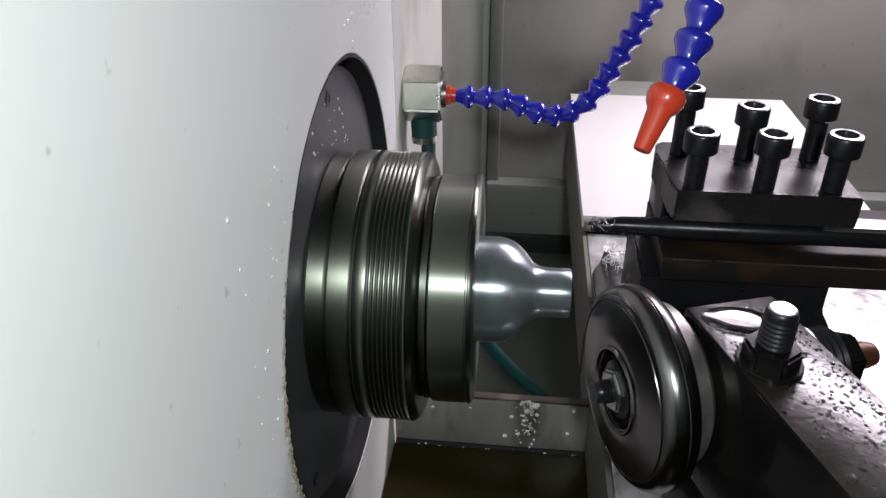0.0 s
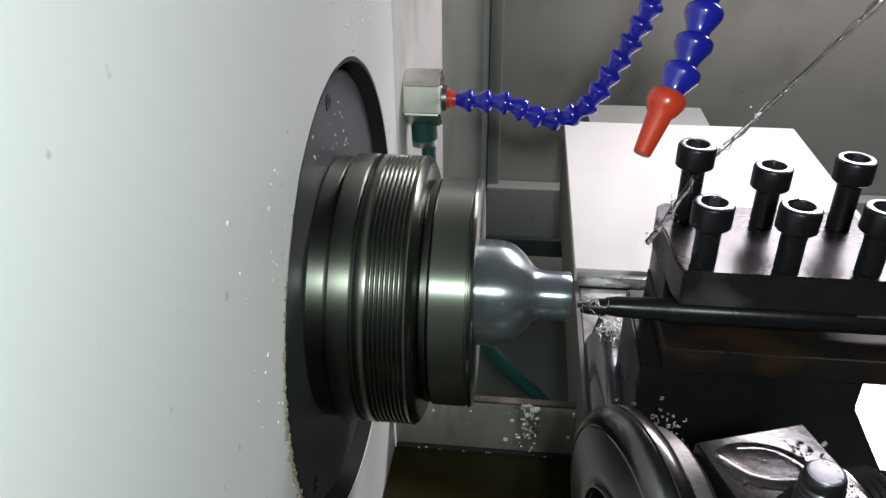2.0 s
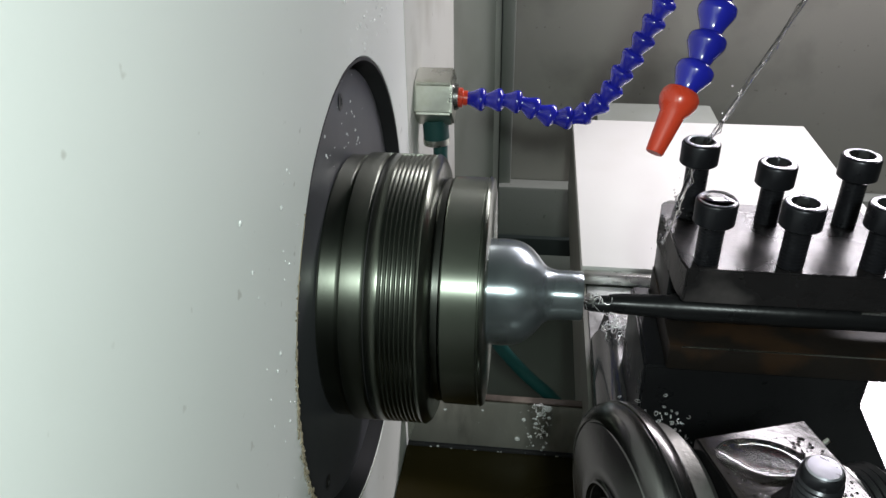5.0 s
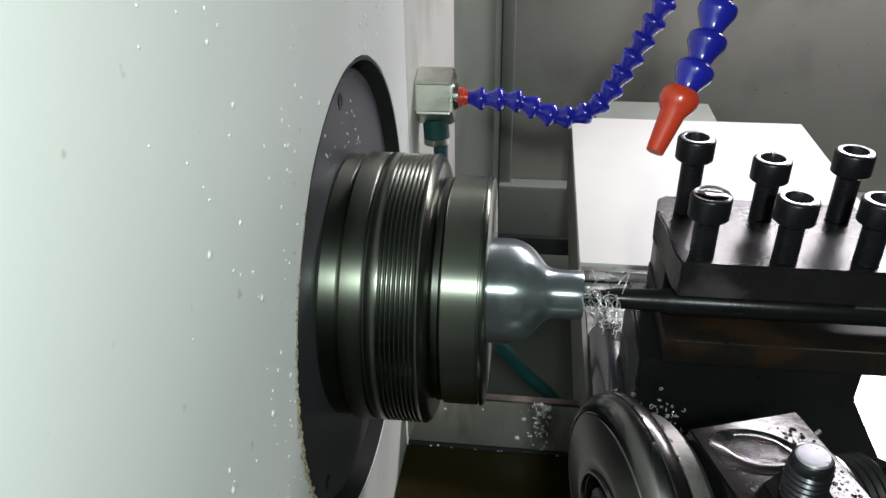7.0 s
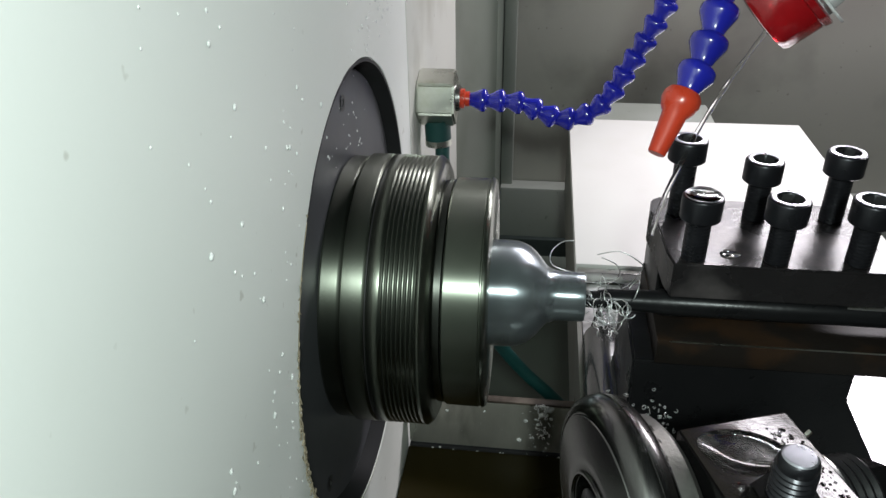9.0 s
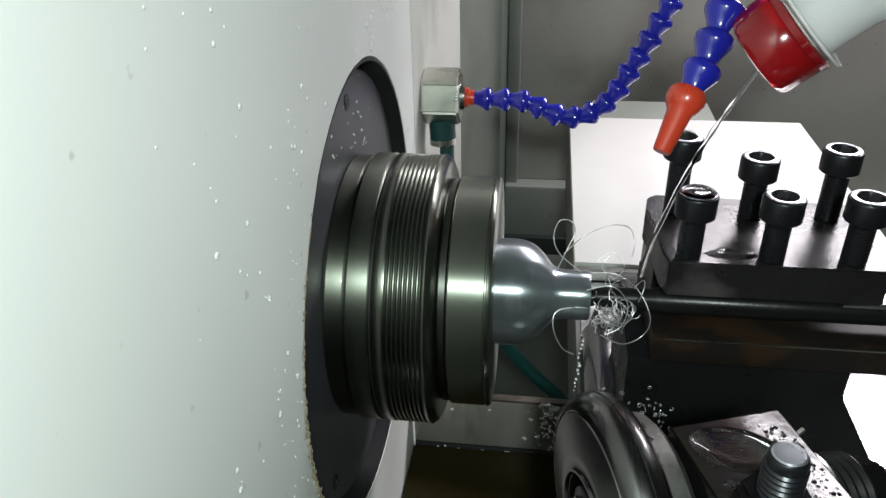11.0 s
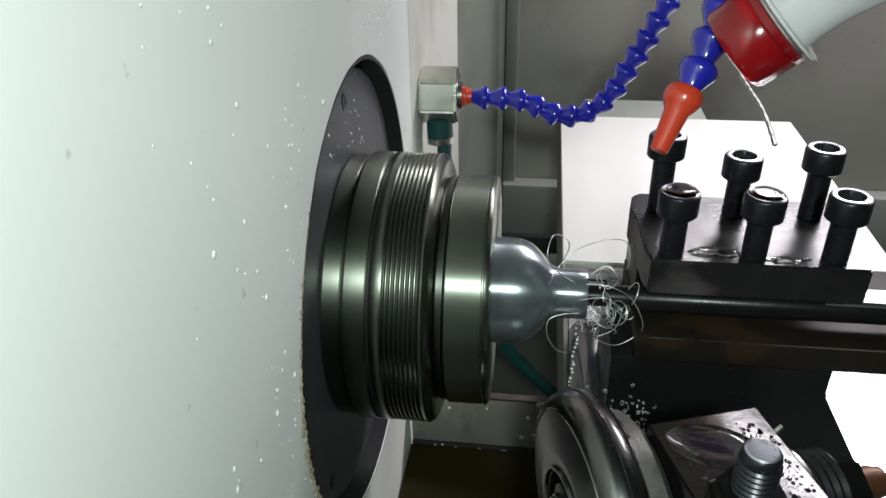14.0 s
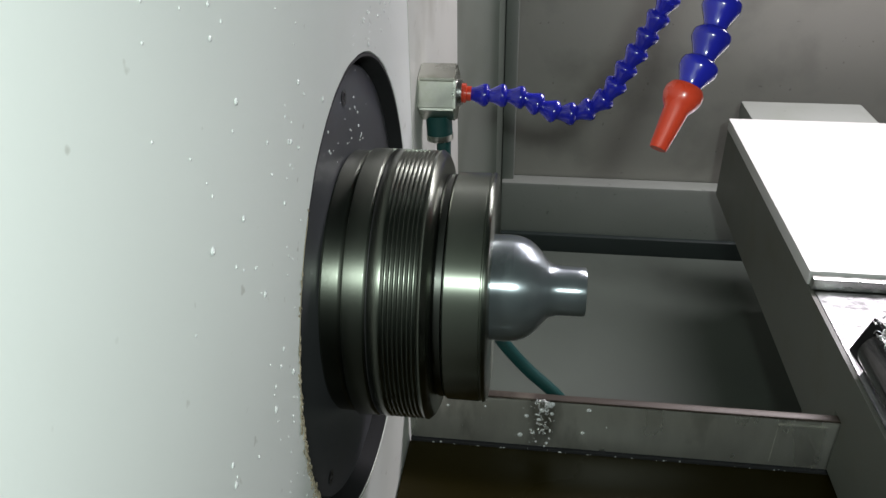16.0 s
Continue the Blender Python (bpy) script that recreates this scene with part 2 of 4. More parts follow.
def smooth_path(pts, n=8):
    pts = [Vector(p) for p in pts]
    out = []
    for i in range(len(pts) - 1):
        p0, p1, p2, p3 = pts[max(i - 1, 0)], pts[i], pts[i + 1], pts[min(i + 2, len(pts) - 1)]
        for k in range(n):
            t = k / n
            out.append(0.5 * (2 * p1 + (p2 - p0) * t + (2 * p0 - 5 * p1 + 4 * p2 - p3) * t * t + (3 * p1 - p0 - 3 * p2 + p3) * t ** 3))
    out.append(pts[-1])
    return out


def tube(path, radius, segs=10, bm=None):
    bm = bm or bmesh.new()
    prev = None
    side = Vector((0, 0, 1))
    for i, p in enumerate(path):
        d = (path[min(i + 1, len(path) - 1)] - path[max(i - 1, 0)]).normalized()
        side = (side - d * side.dot(d))
        side = side.normalized() if side.length > 1e-6 else d.orthogonal().normalized()
        up = d.cross(side)
        r = radius(i / max(1, len(path) - 1)) if callable(radius) else radius
        ring = [bm.verts.new(p + r * (math.cos(2 * math.pi * k / segs) * side + math.sin(2 * math.pi * k / segs) * up)) for k in range(segs)]
        if prev:
            for k in range(segs):
                bm.faces.new((prev[k], prev[(k + 1) % segs], ring[(k + 1) % segs], ring[k]))
        else:
            bm.faces.new(ring)
        prev = ring
    bm.faces.new(prev)
    return bm


def hexagon(radius, h0, h1, chamfer=0.0008, hole=0.0):
    """A chamfered hexagonal prism along z."""
    bm = bmesh.new()
    bmesh.ops.create_cone(bm, cap_ends=True, segments=6, radius1=radius, radius2=radius, depth=h1 - h0)
    moved(bm, pose(0, 0, (h0 + h1) / 2))
    bmesh.ops.bevel(bm, geom=bm.edges[:], offset=chamfer, segments=2, affect="EDGES")
    return bm


def thread(radius, z0, z1, pitch=0.00175, depth=0.0009):
    prof = [(z0, radius - depth)]
    z = z0
    while z + pitch < z1 - 0.001:
        prof += [(z + pitch * 0.25, radius), (z + pitch * 0.5, radius), (z + pitch * 0.85, radius - depth), (z + pitch, radius - depth)]
        z += pitch
    prof += [(z1 - 0.0015, radius - depth * 0.6), (z1 - 0.0004, radius - depth * 1.1), (z1, radius - depth * 1.8)]
    return revolve(prof, "z", 40)


# ---- the machine's shell ----
WX = -0.0485


def wall_with_hole():
    y0, y1, z0, z1, cy, cz, r = -0.75, 0.352, -0.17, 0.55, -0.0010, 0.0, 0.0798
    angs = sorted([2 * math.pi * i / 120 for i in range(120)] + [math.atan2(z - cz, y - cy) % (2 * math.pi) for y in (y0, y1) for z in (z0, z1)])
    bm = bmesh.new()
    loops = []
    for k, (x, kind) in enumerate(((WX, "o"), (WX, "h"), (WX - 0.0010, "i"), (WX - 0.02, "w"), (WX - 0.02, "o"))):
        ring = []
        for a in angs:
            c, s = math.cos(a), math.sin(a)
            if kind == "o":
                f = min((y1 - cy) / c if c > 1e-9 else 9e9, (y0 - cy) / c if c < -1e-9 else 9e9, (z1 - cz) / s if s > 1e-9 else 9e9, (z0 - cz) / s if s < -1e-9 else 9e9)
                rad = f
            else:
                wob = 0.0003 * noise.noise((c * 6, s * 6, 1.0)) + 0.00025 * noise.noise((c * 25, s * 25, 4.0))
                rad = r + wob + (0.0006 if kind == "h" else 0) + (0.004 if kind == "w" else 0)
            ring.append(bm.verts.new((x, cy + rad * c, cz + rad * s)))
        loops.append(ring)
    for a, b in zip(loops, loops[1:] + loops[:1]):
        for i in range(len(angs)):
            j = (i + 1) % len(angs)
            bm.faces.new((a[i], a[j], b[j], b[i]))
    return bm


wall = tagged(finish("wall_headstock", wall_with_hole(), M_WALL, angle=20), "white painted sheet-steel headstock wall with water drops", "wall", kind="structure")
edge = []
for i in range(61):
    a = radians(135 + 2.2 * i)
    rr = 0.0804 + 0.0004 * noise.noise((math.cos(a) * 20, math.sin(a) * 20, 7))
    edge.append(Vector((WX + 0.0001, rr * math.cos(a) - 0.0010, rr * math.sin(a))))
tagged(finish("trim_hole_edge", tube(edge, lambda t: 0.0001 + 0.00035 * abs(noise.noise((t * 60, 0, 0))), 6), M_EDGE), "chipped bare edge of the spindle opening", "edge", kind="structure")
# Black ring and box: the opening's inner shade, put into their colour.
tagged(finish("trim_hole_shade", revolve([(WX - 0.0002, 0.0789), (WX - 0.019, 0.0789), (WX - 0.019, 0.0800), (WX - 0.0002, 0.0800)], "x", 120, (0, -0.0010, 0), closed=True), M_DARK), "near-black rim for the shade inside the spindle opening", "trim", kind="structure")
tagged(finish("wall_shade_box", box_bm(WX - 0.04, WX - 0.0215, -0.10, 0.10, -0.10, 0.10, 0), M_DARK), "near-black box for the shade behind the spindle plate", "wall", kind="structure")

tagged(finish("wall_corner_post", box_bm(-0.075, -0.024, 0.356, 0.47, -0.26, 0.55, 0.002), M_POST), "dark green corner panel with the corner's shade in its colour", "wall", kind="structure")
# Added panel: dims the far wall by colour where light falls off.
tagged(finish("wall_rear_panel", box_bm(WX - 0.003, WX + 0.0003, 0.0995, 0.2860, -0.17, 0.55, 0.0002), M_WALL_DIM), "off-white rear panel of the headstock wall, light falloff in its colour", "wall", kind="structure")
# Added cove: the wall's fade into shade, made by curve and darker colour.
cove = bmesh.new()
arc = [(WX + 0.0004 + 0.0240 * (1 - math.cos(radians(a))) , 0.286 + 0.0690 * math.sin(radians(a))) for a in range(0, 91, 6)]
z0, z1 = -0.236, 0.55
inner = [[cove.verts.new((x, y, z)) for x, y in arc] for z in (z0, z1)]
outer = [[cove.verts.new((x - 0.0022, y + 0.0022, z)) for x, y in arc] for z in (z0, z1)]
for k in range(len(arc) - 1):
    for a, b in ((inner[0], inner[1]), (outer[0], outer[1]), (inner[0], outer[0]), (inner[1], outer[1])):
        cove.faces.new((a[k], a[k + 1], b[k + 1], b[k]))
for k in (0, -1):
    cove.faces.new((inner[0][k], inner[1][k], outer[1][k], outer[0][k]))
tagged(finish("wall_corner_cove", cove, M_COVE), "grimy green-grey rounded corner, falloff of light in its colour", "wall", kind="structure")
tagged(finish("wall_back", box_bm(-0.075, 0.75, 0.452, 0.47, -0.26, 0.55, 0.001), M_PANEL), "dull warm grey painted back panel of the machine", "wall", kind="structure")
tagged(finish("trim_back_strip", box_bm(-0.0235, -0.012, 0.440, 0.4515, -0.19, 0.55, 0.002), M_BACK), "folded vertical seam of the back panel", "trim", kind="structure")
tagged(finish("ledge_back", box_bm(-0.0235, 0.75, 0.4325, 0.4515, -0.26, -0.167, 0.003), M_BACK), "folded grey ledge along the back panel", "ledge", kind="structure")
# Near-black strip drawn for the dark gap at the ledge's foot.
tagged(finish("trim_ledge_seam", box_bm(-0.0235, 0.75, 0.4255, 0.4322, -0.26, -0.2185, 0.002), M_SEAM), "dark seam under the back ledge", "trim", kind="structure")
tagged(finish("floor_rear_tray", box_bm(-0.0475, 0.75, 0.075, 0.425, -0.246, -0.2365, 0), M_FLOOR), "grimy green sheet-metal chip tray behind the bed", "tray", kind="structure")
tagged(finish("floor_oil_pan", box_bm(-0.0475, 0.75, -0.75, 0.054, -0.142, -0.133, 0), M_OIL), "pan of dark yellow-brown cutting oil", "pan", kind="structure")
tagged(finish("wall_right", box_bm(0.752, 0.77, -0.75, 0.47, -0.26, 0.55, 0.001), M_BACK), "plain grey end panel of the enclosure", "wall", kind="structure")

bed = empty("lathe_bed_rail", "worn ground-steel lathe bed rail splashed with coolant", "bed rail")
part("rail", box_bm(-0.0472, 0.70, 0.0555, 0.0605, -0.1315, -0.1020, 0.0012), M_RAIL, bed)
part("rail_top_strip", box_bm(-0.020, 0.70, 0.0558, 0.0600, -0.1018, -0.1004, 0.0005), M_RUST, bed, "rusty brown edge strip")
# Black strip in place of the shaded gap below the rail.
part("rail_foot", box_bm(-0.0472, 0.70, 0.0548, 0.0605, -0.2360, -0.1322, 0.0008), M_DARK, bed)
part("joint_block", box_bm(0.128, 0.150, 0.0545, 0.0553, -0.128, -0.104, 0.0002), M_RAIL, bed, "small flush plate on the rail")


# ---- spindle ----
def flange_plate():
    th = empty("spindle_flange_plate", "dark oiled steel cover plate round the spindle", "cover plate")
    part("plate", revolve([(-0.0620, 0.030), (-0.0620, 0.0764), (-0.0548, 0.0764), (-0.0540, 0.0756), (-0.0540, 0.030)], "x", 120, closed=True), M_FLANGE, th)
    for y, z in ((0.0064, 0.0662), (-0.0506, -0.0474)):
        part("screw_hole", revolve([(-0.0539, 0.0024), (-0.0537, 0.0028), (-0.0537, 0.0014), (-0.0546, 0.0010)], "x", 24, (0, y, z)), M_GROOVE, th)
    return th


flange_plate()


def chuck():
    th = empty("collet_chuck", "turned dark steel collet chuck spinning on the spindle", "chuck")
    R = 0.0475
    part("back_ring", revolve([(-0.0545, 0.02), (-0.0545, R - 0.0022), (-0.0532, R - 0.001), (-0.0484, R - 0.001), (-0.0481, R - 0.0011), (-0.0474, R - 0.0017), (-0.0472, R - 0.0021), (-0.0472, 0.02)], "x", 128, closed=True), M_CHUCK, th)
    part("middle_ring", revolve([(-0.0470, 0.02), (-0.0470, R - 0.0012), (-0.0464, R), (-0.0404, R), (-0.0401, R - 0.0001), (-0.0395, R - 0.0006), (-0.0394, R - 0.0009), (-0.0394, 0.02)], "x", 128, closed=True), M_CHUCK, th)
    part("groove_ring", revolve([(-0.0394, 0.02), (-0.0394, R - 0.0008), (-0.0389, R - 0.0008), (-0.0389, 0.02)], "x", 128, closed=True), M_GROOVE, th)
    prof = [(-0.0389, 0.02), (-0.0389, R - 0.0002), (-0.0386, R), (-0.0354, R)]
    x = -0.0352
    for i in range(8):
        prof += [(x, R - 0.00005), (x + 0.00020, R - 0.0001), (x + 0.00068, R - 0.00048), (x + 0.00086, R - 0.00054), (x + 0.00098, R - 0.0005), (x + 0.00130, R - 0.0001)]
        x += 0.00146
    prof += [(x, R), (-0.0228, R + 0.0001), (-0.0214, R - 0.0010), (-0.0205, R - 0.0030), (-0.0205, 0.02)]
    part("threaded_collar", revolve(prof, "x", 128, closed=True), M_THREAD, th)
    part("neck_ring", revolve([(-0.0204, 0.02), (-0.0204, 0.0388), (-0.0196, 0.0394), (-0.0176, 0.0394), (-0.0172, 0.0388), (-0.0172, 0.02)], "x", 128, closed=True), M_NECK, th)
    part("clamp_ring", revolve([(-0.0171, 0.016), (-0.0171, 0.0398), (-0.0166, 0.0402), (-0.0056, 0.0402), (-0.0053, 0.0398), (-0.0050, 0.0398), (-0.0046, 0.0405), (-0.0042, 0.0404), (-0.0035, 0.0399), (-0.0033, 0.0394), (-0.0036, 0.0190), (-0.0050, 0.0186)], "x", 128, closed=True), M_CAPR, th, "ground bright steel clamp ring")
    return th


CHUCK = chuck()


def workpiece():
    prof = [(-0.0080, 0.0), (-0.0080, 0.0187), (-0.0020, 0.0188)]
    curve = smooth_path([(x, r, 0) for x, r in ((0.0000, 0.0189), (0.0035, 0.0188), (0.0065, 0.0182), (0.0095, 0.0168), (0.0122, 0.0145), (0.0143, 0.0120), (0.0157, 0.0103), (0.0174, 0.0093), (0.0200, 0.0088), (0.0250, 0.0087))], 5)
    th = empty("turned_workpiece", "turned aluminium dome with a short neck held in the chuck", "workpiece")
    dome = prof + [(p.x, p.y) for p in curve if p.x < 0.0179]
    part("dome", revolve(dome + [(dome[-1][0], 0.0)], "x", 128), M_WORK, th, angle=50)
    neck = [(dome[-1][0], 0.0), dome[-1]] + [(p.x, p.y) for p in curve if p.x >= 0.0179]
    part("neck", revolve(neck + [(0.0284, 0.0087), (0.0289, 0.0083), (0.0289, 0.0072), (0.0284, 0.0068), (0.0200, 0.0066), (0.0200, 0.0)], "x", 128), M_WORK, th, "short turned neck with a bored hole", angle=50)
    return th


WORK = workpiece()


# ---- hoses on the wall ----
def wall_fitting():
    th = empty("hose_fitting", "zinc-plated hexagonal hose fitting screwed into the headstock wall", "pipe fitting")
    c = Vector((WX, 0.127, 0.027))
    part("hex_nut", moved(hexagon(0.0140, 0.0004, 0.0185, 0.001), along(c, (1, 0, 0)) @ pose(0, 0, 0, 0, 0, -13)), M_ZINC, th)
    part("collar", moved(revolve([(0.0185, 0.0), (0.0185, 0.0065), (0.0205, 0.0060), (0.0205, 0.0)], "z", 32), along(c, (1, 0, 0))), M_STEEL, th)
    part("elbow", moved(revolve([(0, 0.0), (0, 0.0064), (0.010, 0.0064), (0.0102, 0.0052), (0.012, 0.0052), (0.012, 0)], "z", 32), along(c + Vector((0.009, -0.001, -0.011)), (0.05, -0.05, -1))), M_TEAL, th, "teal rubber sleeve")
    part("clamp", moved(revolve([(0.0098, 0.0050), (0.0098, 0.0066), (0.0128, 0.0066), (0.0128, 0.0050)], "z", 32, closed=True), along(c + Vector((0.009, -0.001, -0.011)), (0.05, -0.05, -1))), M_ZINC, th, "metal hose clamp")
    return th


wall_fitting()


def segment_bm(r, length):
    """One hose link: a flared socket that narrows to a ball, along z."""
    return revolve([(0, 0.0), (-length * 0.08, r * 0.56), (length * 0.08, r * 0.58), (length * 0.24, r * 0.66), (length * 0.44, r * 0.82), (length * 0.62, r * 0.97), (length * 0.68, r),
                    (length * 0.84, r), (length * 0.90, r * 0.95), (length * 1.00, r * 0.74), (length * 0.98, r * 0.55), (length * 0.90, 0)], "z", 24)


def spaced(path, step):
    out, acc = [path[0]], 0.0
    for a, b in zip(path, path[1:]):
        d = (b - a).length
        while acc + d >= step:
            a = a + (b - a) * ((step - acc) / d)
            out.append(a.copy())
            d = (b - a).length
            acc = 0.0
        acc += d
    return out


def link_hose(name, label, pts, r, step, flip=False):
    th = empty(name, label, "coolant hose")
    path = smooth_path(pts, 10)
    at = spaced(path, step)
    data = None
    for a, b in zip(at, at[1:]):
        d = (b - a) if not flip else (a - b)
        m = along(a if not flip else b, d)
        if data is None:
            ob = part("hose_link", segment_bm(r, step), M_BLUE, th)
            data = ob.data
        else:
            ob = new("hose_link", data)
            ob.parent = th
        ob.matrix_basis = m
    return th


rear_hose = link_hose("coolant_hose", "blue segmented plastic coolant hose curving up from the wall fitting",
    [(-0.0240, 0.13, 0.0254), (-0.0112, 0.13, 0.0246), (-0.0008, 0.13, 0.0250), (0.0094, 0.13, 0.0205), (0.0179, 0.13, 0.0170), (0.0273, 0.13, 0.0168), (0.0364, 0.13, 0.0212),
     (0.0436, 0.13, 0.0292), (0.0478, 0.13, 0.0388), (0.0530, 0.13, 0.0480), (0.0585, 0.13, 0.0599), (0.0630, 0.13, 0.0699), (0.0675, 0.13, 0.0820), (0.075, 0.132, 0.105), (0.10, 0.14, 0.15), (0.16, 0.16, 0.20)], 0.0056, 0.0088)
part("connector", moved(revolve([(0, 0), (0, 0.0042), (0.0015, 0.0048), (0.0035, 0.0048), (0.0040, 0.0036), (0.0060, 0.0036), (0.0060, 0)], "z", 24), along((-0.0298, 0.1285, 0.0262), (1, 0.05, -0.05))), M_RED, rear_hose, "orange-red plastic connector")

front_hose = link_hose("nozzle_hose", "blue segmented coolant hose ending in an orange-red nozzle",
    [(0.0572, 0.0236, 0.0662), (0.0616, 0.0291, 0.0737), (0.0650, 0.0348, 0.0824), (0.0676, 0.0399, 0.0904), (0.0692, 0.045, 0.0984), (0.070, 0.052, 0.110), (0.080, 0.075, 0.150), (0.12, 0.11, 0.20)], 0.0064, 0.0108)
part("nozzle", moved(revolve([(0, 0.0016), (0, 0.0027), (0.0005, 0.0030), (0.0140, 0.0042), (0.0160, 0.0056), (0.0185, 0.0065), (0.0208, 0.0064), (0.0224, 0.0054), (0.0228, 0.0040), (0.0210, 0.0)], "z", 32),
     along((0.0488, 0.0129, 0.0494), (0.0080, 0.0109, 0.0165))), M_RED, front_hose, "orange-red plastic nozzle")
tagged(finish("teal_hose", tube(smooth_path([(-0.037, 0.125, 0.004), (-0.036, 0.123, -0.012), (-0.028, 0.12, -0.045), (-0.016, 0.112, -0.085), (-0.0071, 0.11, -0.1042), (0.0092, 0.11, -0.1258), (0.0277, 0.11, -0.1448), (0.045, 0.112, -0.170), (0.08, 0.12, -0.232)], 8), 0.0036, 14), M_TEAL),
       "teal rubber hose hanging behind the chuck", "hose")


# ---- the slide: all its things ride together ----
SLIDE = []


def slide_table():
    th = empty("cross_slide", "white painted cross slide with a wet bare-metal front table", "machine slide")
    part("cover_plate", box_bm(0.0362, 0.209, 0.1305, 0.350, -0.0735, -0.0650, 0.0008), M_WHITE, th, "white painted cover plate")
    part("cover_step", box_bm(0.0562, 0.150, 0.352, 0.402, -0.100, -0.0690, 0.0015), M_BACK, th)
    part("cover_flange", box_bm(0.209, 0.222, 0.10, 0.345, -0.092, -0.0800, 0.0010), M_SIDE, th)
    bm = bmesh.new()
    outline = [(-0.114, -0.0742), (-0.114, -0.1280), (0.0538, -0.1280), (0.0538, -0.0990), (0.0622, -0.0990), (0.0622, -0.1290), (0.3480, -0.1290), (0.3480, -0.0737), (0.1303, -0.0737), (0.1253, -0.0742)]
    near, far = [bm.verts.new((0.0365, y, z)) for y, z in outline], [bm.verts.new((0.0387, y, z)) for y, z in outline]
    bm.faces.new(near), bm.faces.new(far)
    for q in range(len(outline)):
        bm.faces.new((near[q], near[(q + 1) % len(outline)], far[(q + 1) % len(outline)], far[q]))
    # The skirt's dark tone carries the shade of this face besides the oil.
    part("side_skirt", bm, M_SIDE, th, "oily white side skirt, darkened in colour for shade", smooth=False)
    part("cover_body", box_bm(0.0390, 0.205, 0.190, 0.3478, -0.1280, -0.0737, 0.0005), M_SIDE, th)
    part("edge_strip", box_bm(0.0372, 0.209, 0.1255, 0.1303, -0.0735, -0.0670, 0.0008), M_STEEL, th, "bare steel wiper strip")
    part("table", box_bm(0.0389, 0.209, -0.115, 0.1253, -0.0836, -0.0737, 0.0015), M_TABLE, th, "wet bare-metal table")
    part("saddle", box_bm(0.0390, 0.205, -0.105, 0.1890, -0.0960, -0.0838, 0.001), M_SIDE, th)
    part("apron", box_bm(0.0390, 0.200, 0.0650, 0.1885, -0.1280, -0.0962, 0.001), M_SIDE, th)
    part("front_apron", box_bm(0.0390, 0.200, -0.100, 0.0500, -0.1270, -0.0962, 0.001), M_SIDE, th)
    return th


SLIDE.append(slide_table())


def tool_post():
    th = empty("tool_post", "black steel tool post clamped with six socket screws", "tool post")
    bm = bmesh.new()
    outline = [(0.0570, -0.0010), (0.0585, -0.0075), (0.1268, -0.0075), (0.1268, 0.0400), (0.0590, 0.0420), (0.0560, 0.0395), (0.0545, 0.0300), (0.0560, 0.0190)]
    lo, hi = [bm.verts.new((x, y, 0.0070)) for x, y in outline], [bm.verts.new((x, y, 0.0200)) for x, y in outline]
    bm.faces.new(lo), bm.faces.new(hi)
    for i in range(len(outline)):
        j = (i + 1) % len(outline)
        bm.faces.new((lo[i], lo[j], hi[j], hi[i]))
    bmesh.ops.recalc_face_normals(bm, faces=bm.faces)
    bmesh.ops.bevel(bm, geom=bm.edges[:], offset=0.0006, segments=2, affect="EDGES")
    part("clamp_plate", bm, M_CLAMP, th, "oily dark steel clamp plate")
    part("core", box_bm(0.0565, 0.1085, 0.0085, 0.0395, -0.0180, 0.0069, 0.0005), M_BLACK, th)
    # Added strip: the bevel's highlight along the bar, built as bright metal.
    part("shelf_glint_line", box_bm(0.0600, 0.1895, -0.0122, -0.0119, -0.0079, -0.0075, 0.0001), M_ZINC, th, "thin bright strip for the highlight on the shank bar's edge")
    part("tool_shelf", box_bm(0.0560, 0.1900, -0.0118, 0.0390, -0.0175, -0.0075, 0.0006), M_BROWN, th, "rust-brown tool shank bar")
    bm = bmesh.new()
    side = [(0.0490, -0.0177), (0.1226, -0.0177), (0.1226, -0.0300), (0.1420, -0.0640), (0.1420, -0.0735), (0.0490, -0.0735)]
    fr, bk = [bm.verts.new((x, -0.0105, z)) for x, z in side], [bm.verts.new((x, 0.0395, z)) for x, z in side]
    bm.faces.new(fr), bm.faces.new(bk)
    for i in range(6):
        bm.faces.new((fr[i], fr[(i + 1) % 6], bk[(i + 1) % 6], bk[i]))
    bmesh.ops.recalc_face_normals(bm, faces=bm.faces)
    bmesh.ops.bevel(bm, geom=bm.edges[:], offset=0.0009, segments=2, affect="EDGES")
    part("base", bm, M_BLACK, th)
    bm = revolve([(-0.045, 0.0), (-0.045, 0.0088), (-0.044, 0.0098), (0.062, 0.0098), (0.0635, 0.0085), (0.0635, 0.0)], "y", 48, (0.0475, 0.0, -0.0637))
    part("round_boss", bm, M_BOSS, th, "round wet steel boss at the foot")
    bm = bmesh.new()
    wedge = [(0.0405, 0.0760, -0.0736), (0.0430, 0.0480, -0.0736), (0.0560, 0.0640, -0.0736), (0.0440, 0.0700, -0.0510), (0.0480, 0.0520, -0.0560), (0.0550, 0.0640, -0.0560)]
    v = [bm.verts.new(p) for p in wedge]
    for q in ((0, 1, 2), (3, 4, 5), (0, 1, 4, 3), (1, 2, 5, 4), (2, 0, 3, 5)):
        bm.faces.new([v[k] for k in q])
    part("corner_wedge", bm, M_BLACK, th, smooth=False)
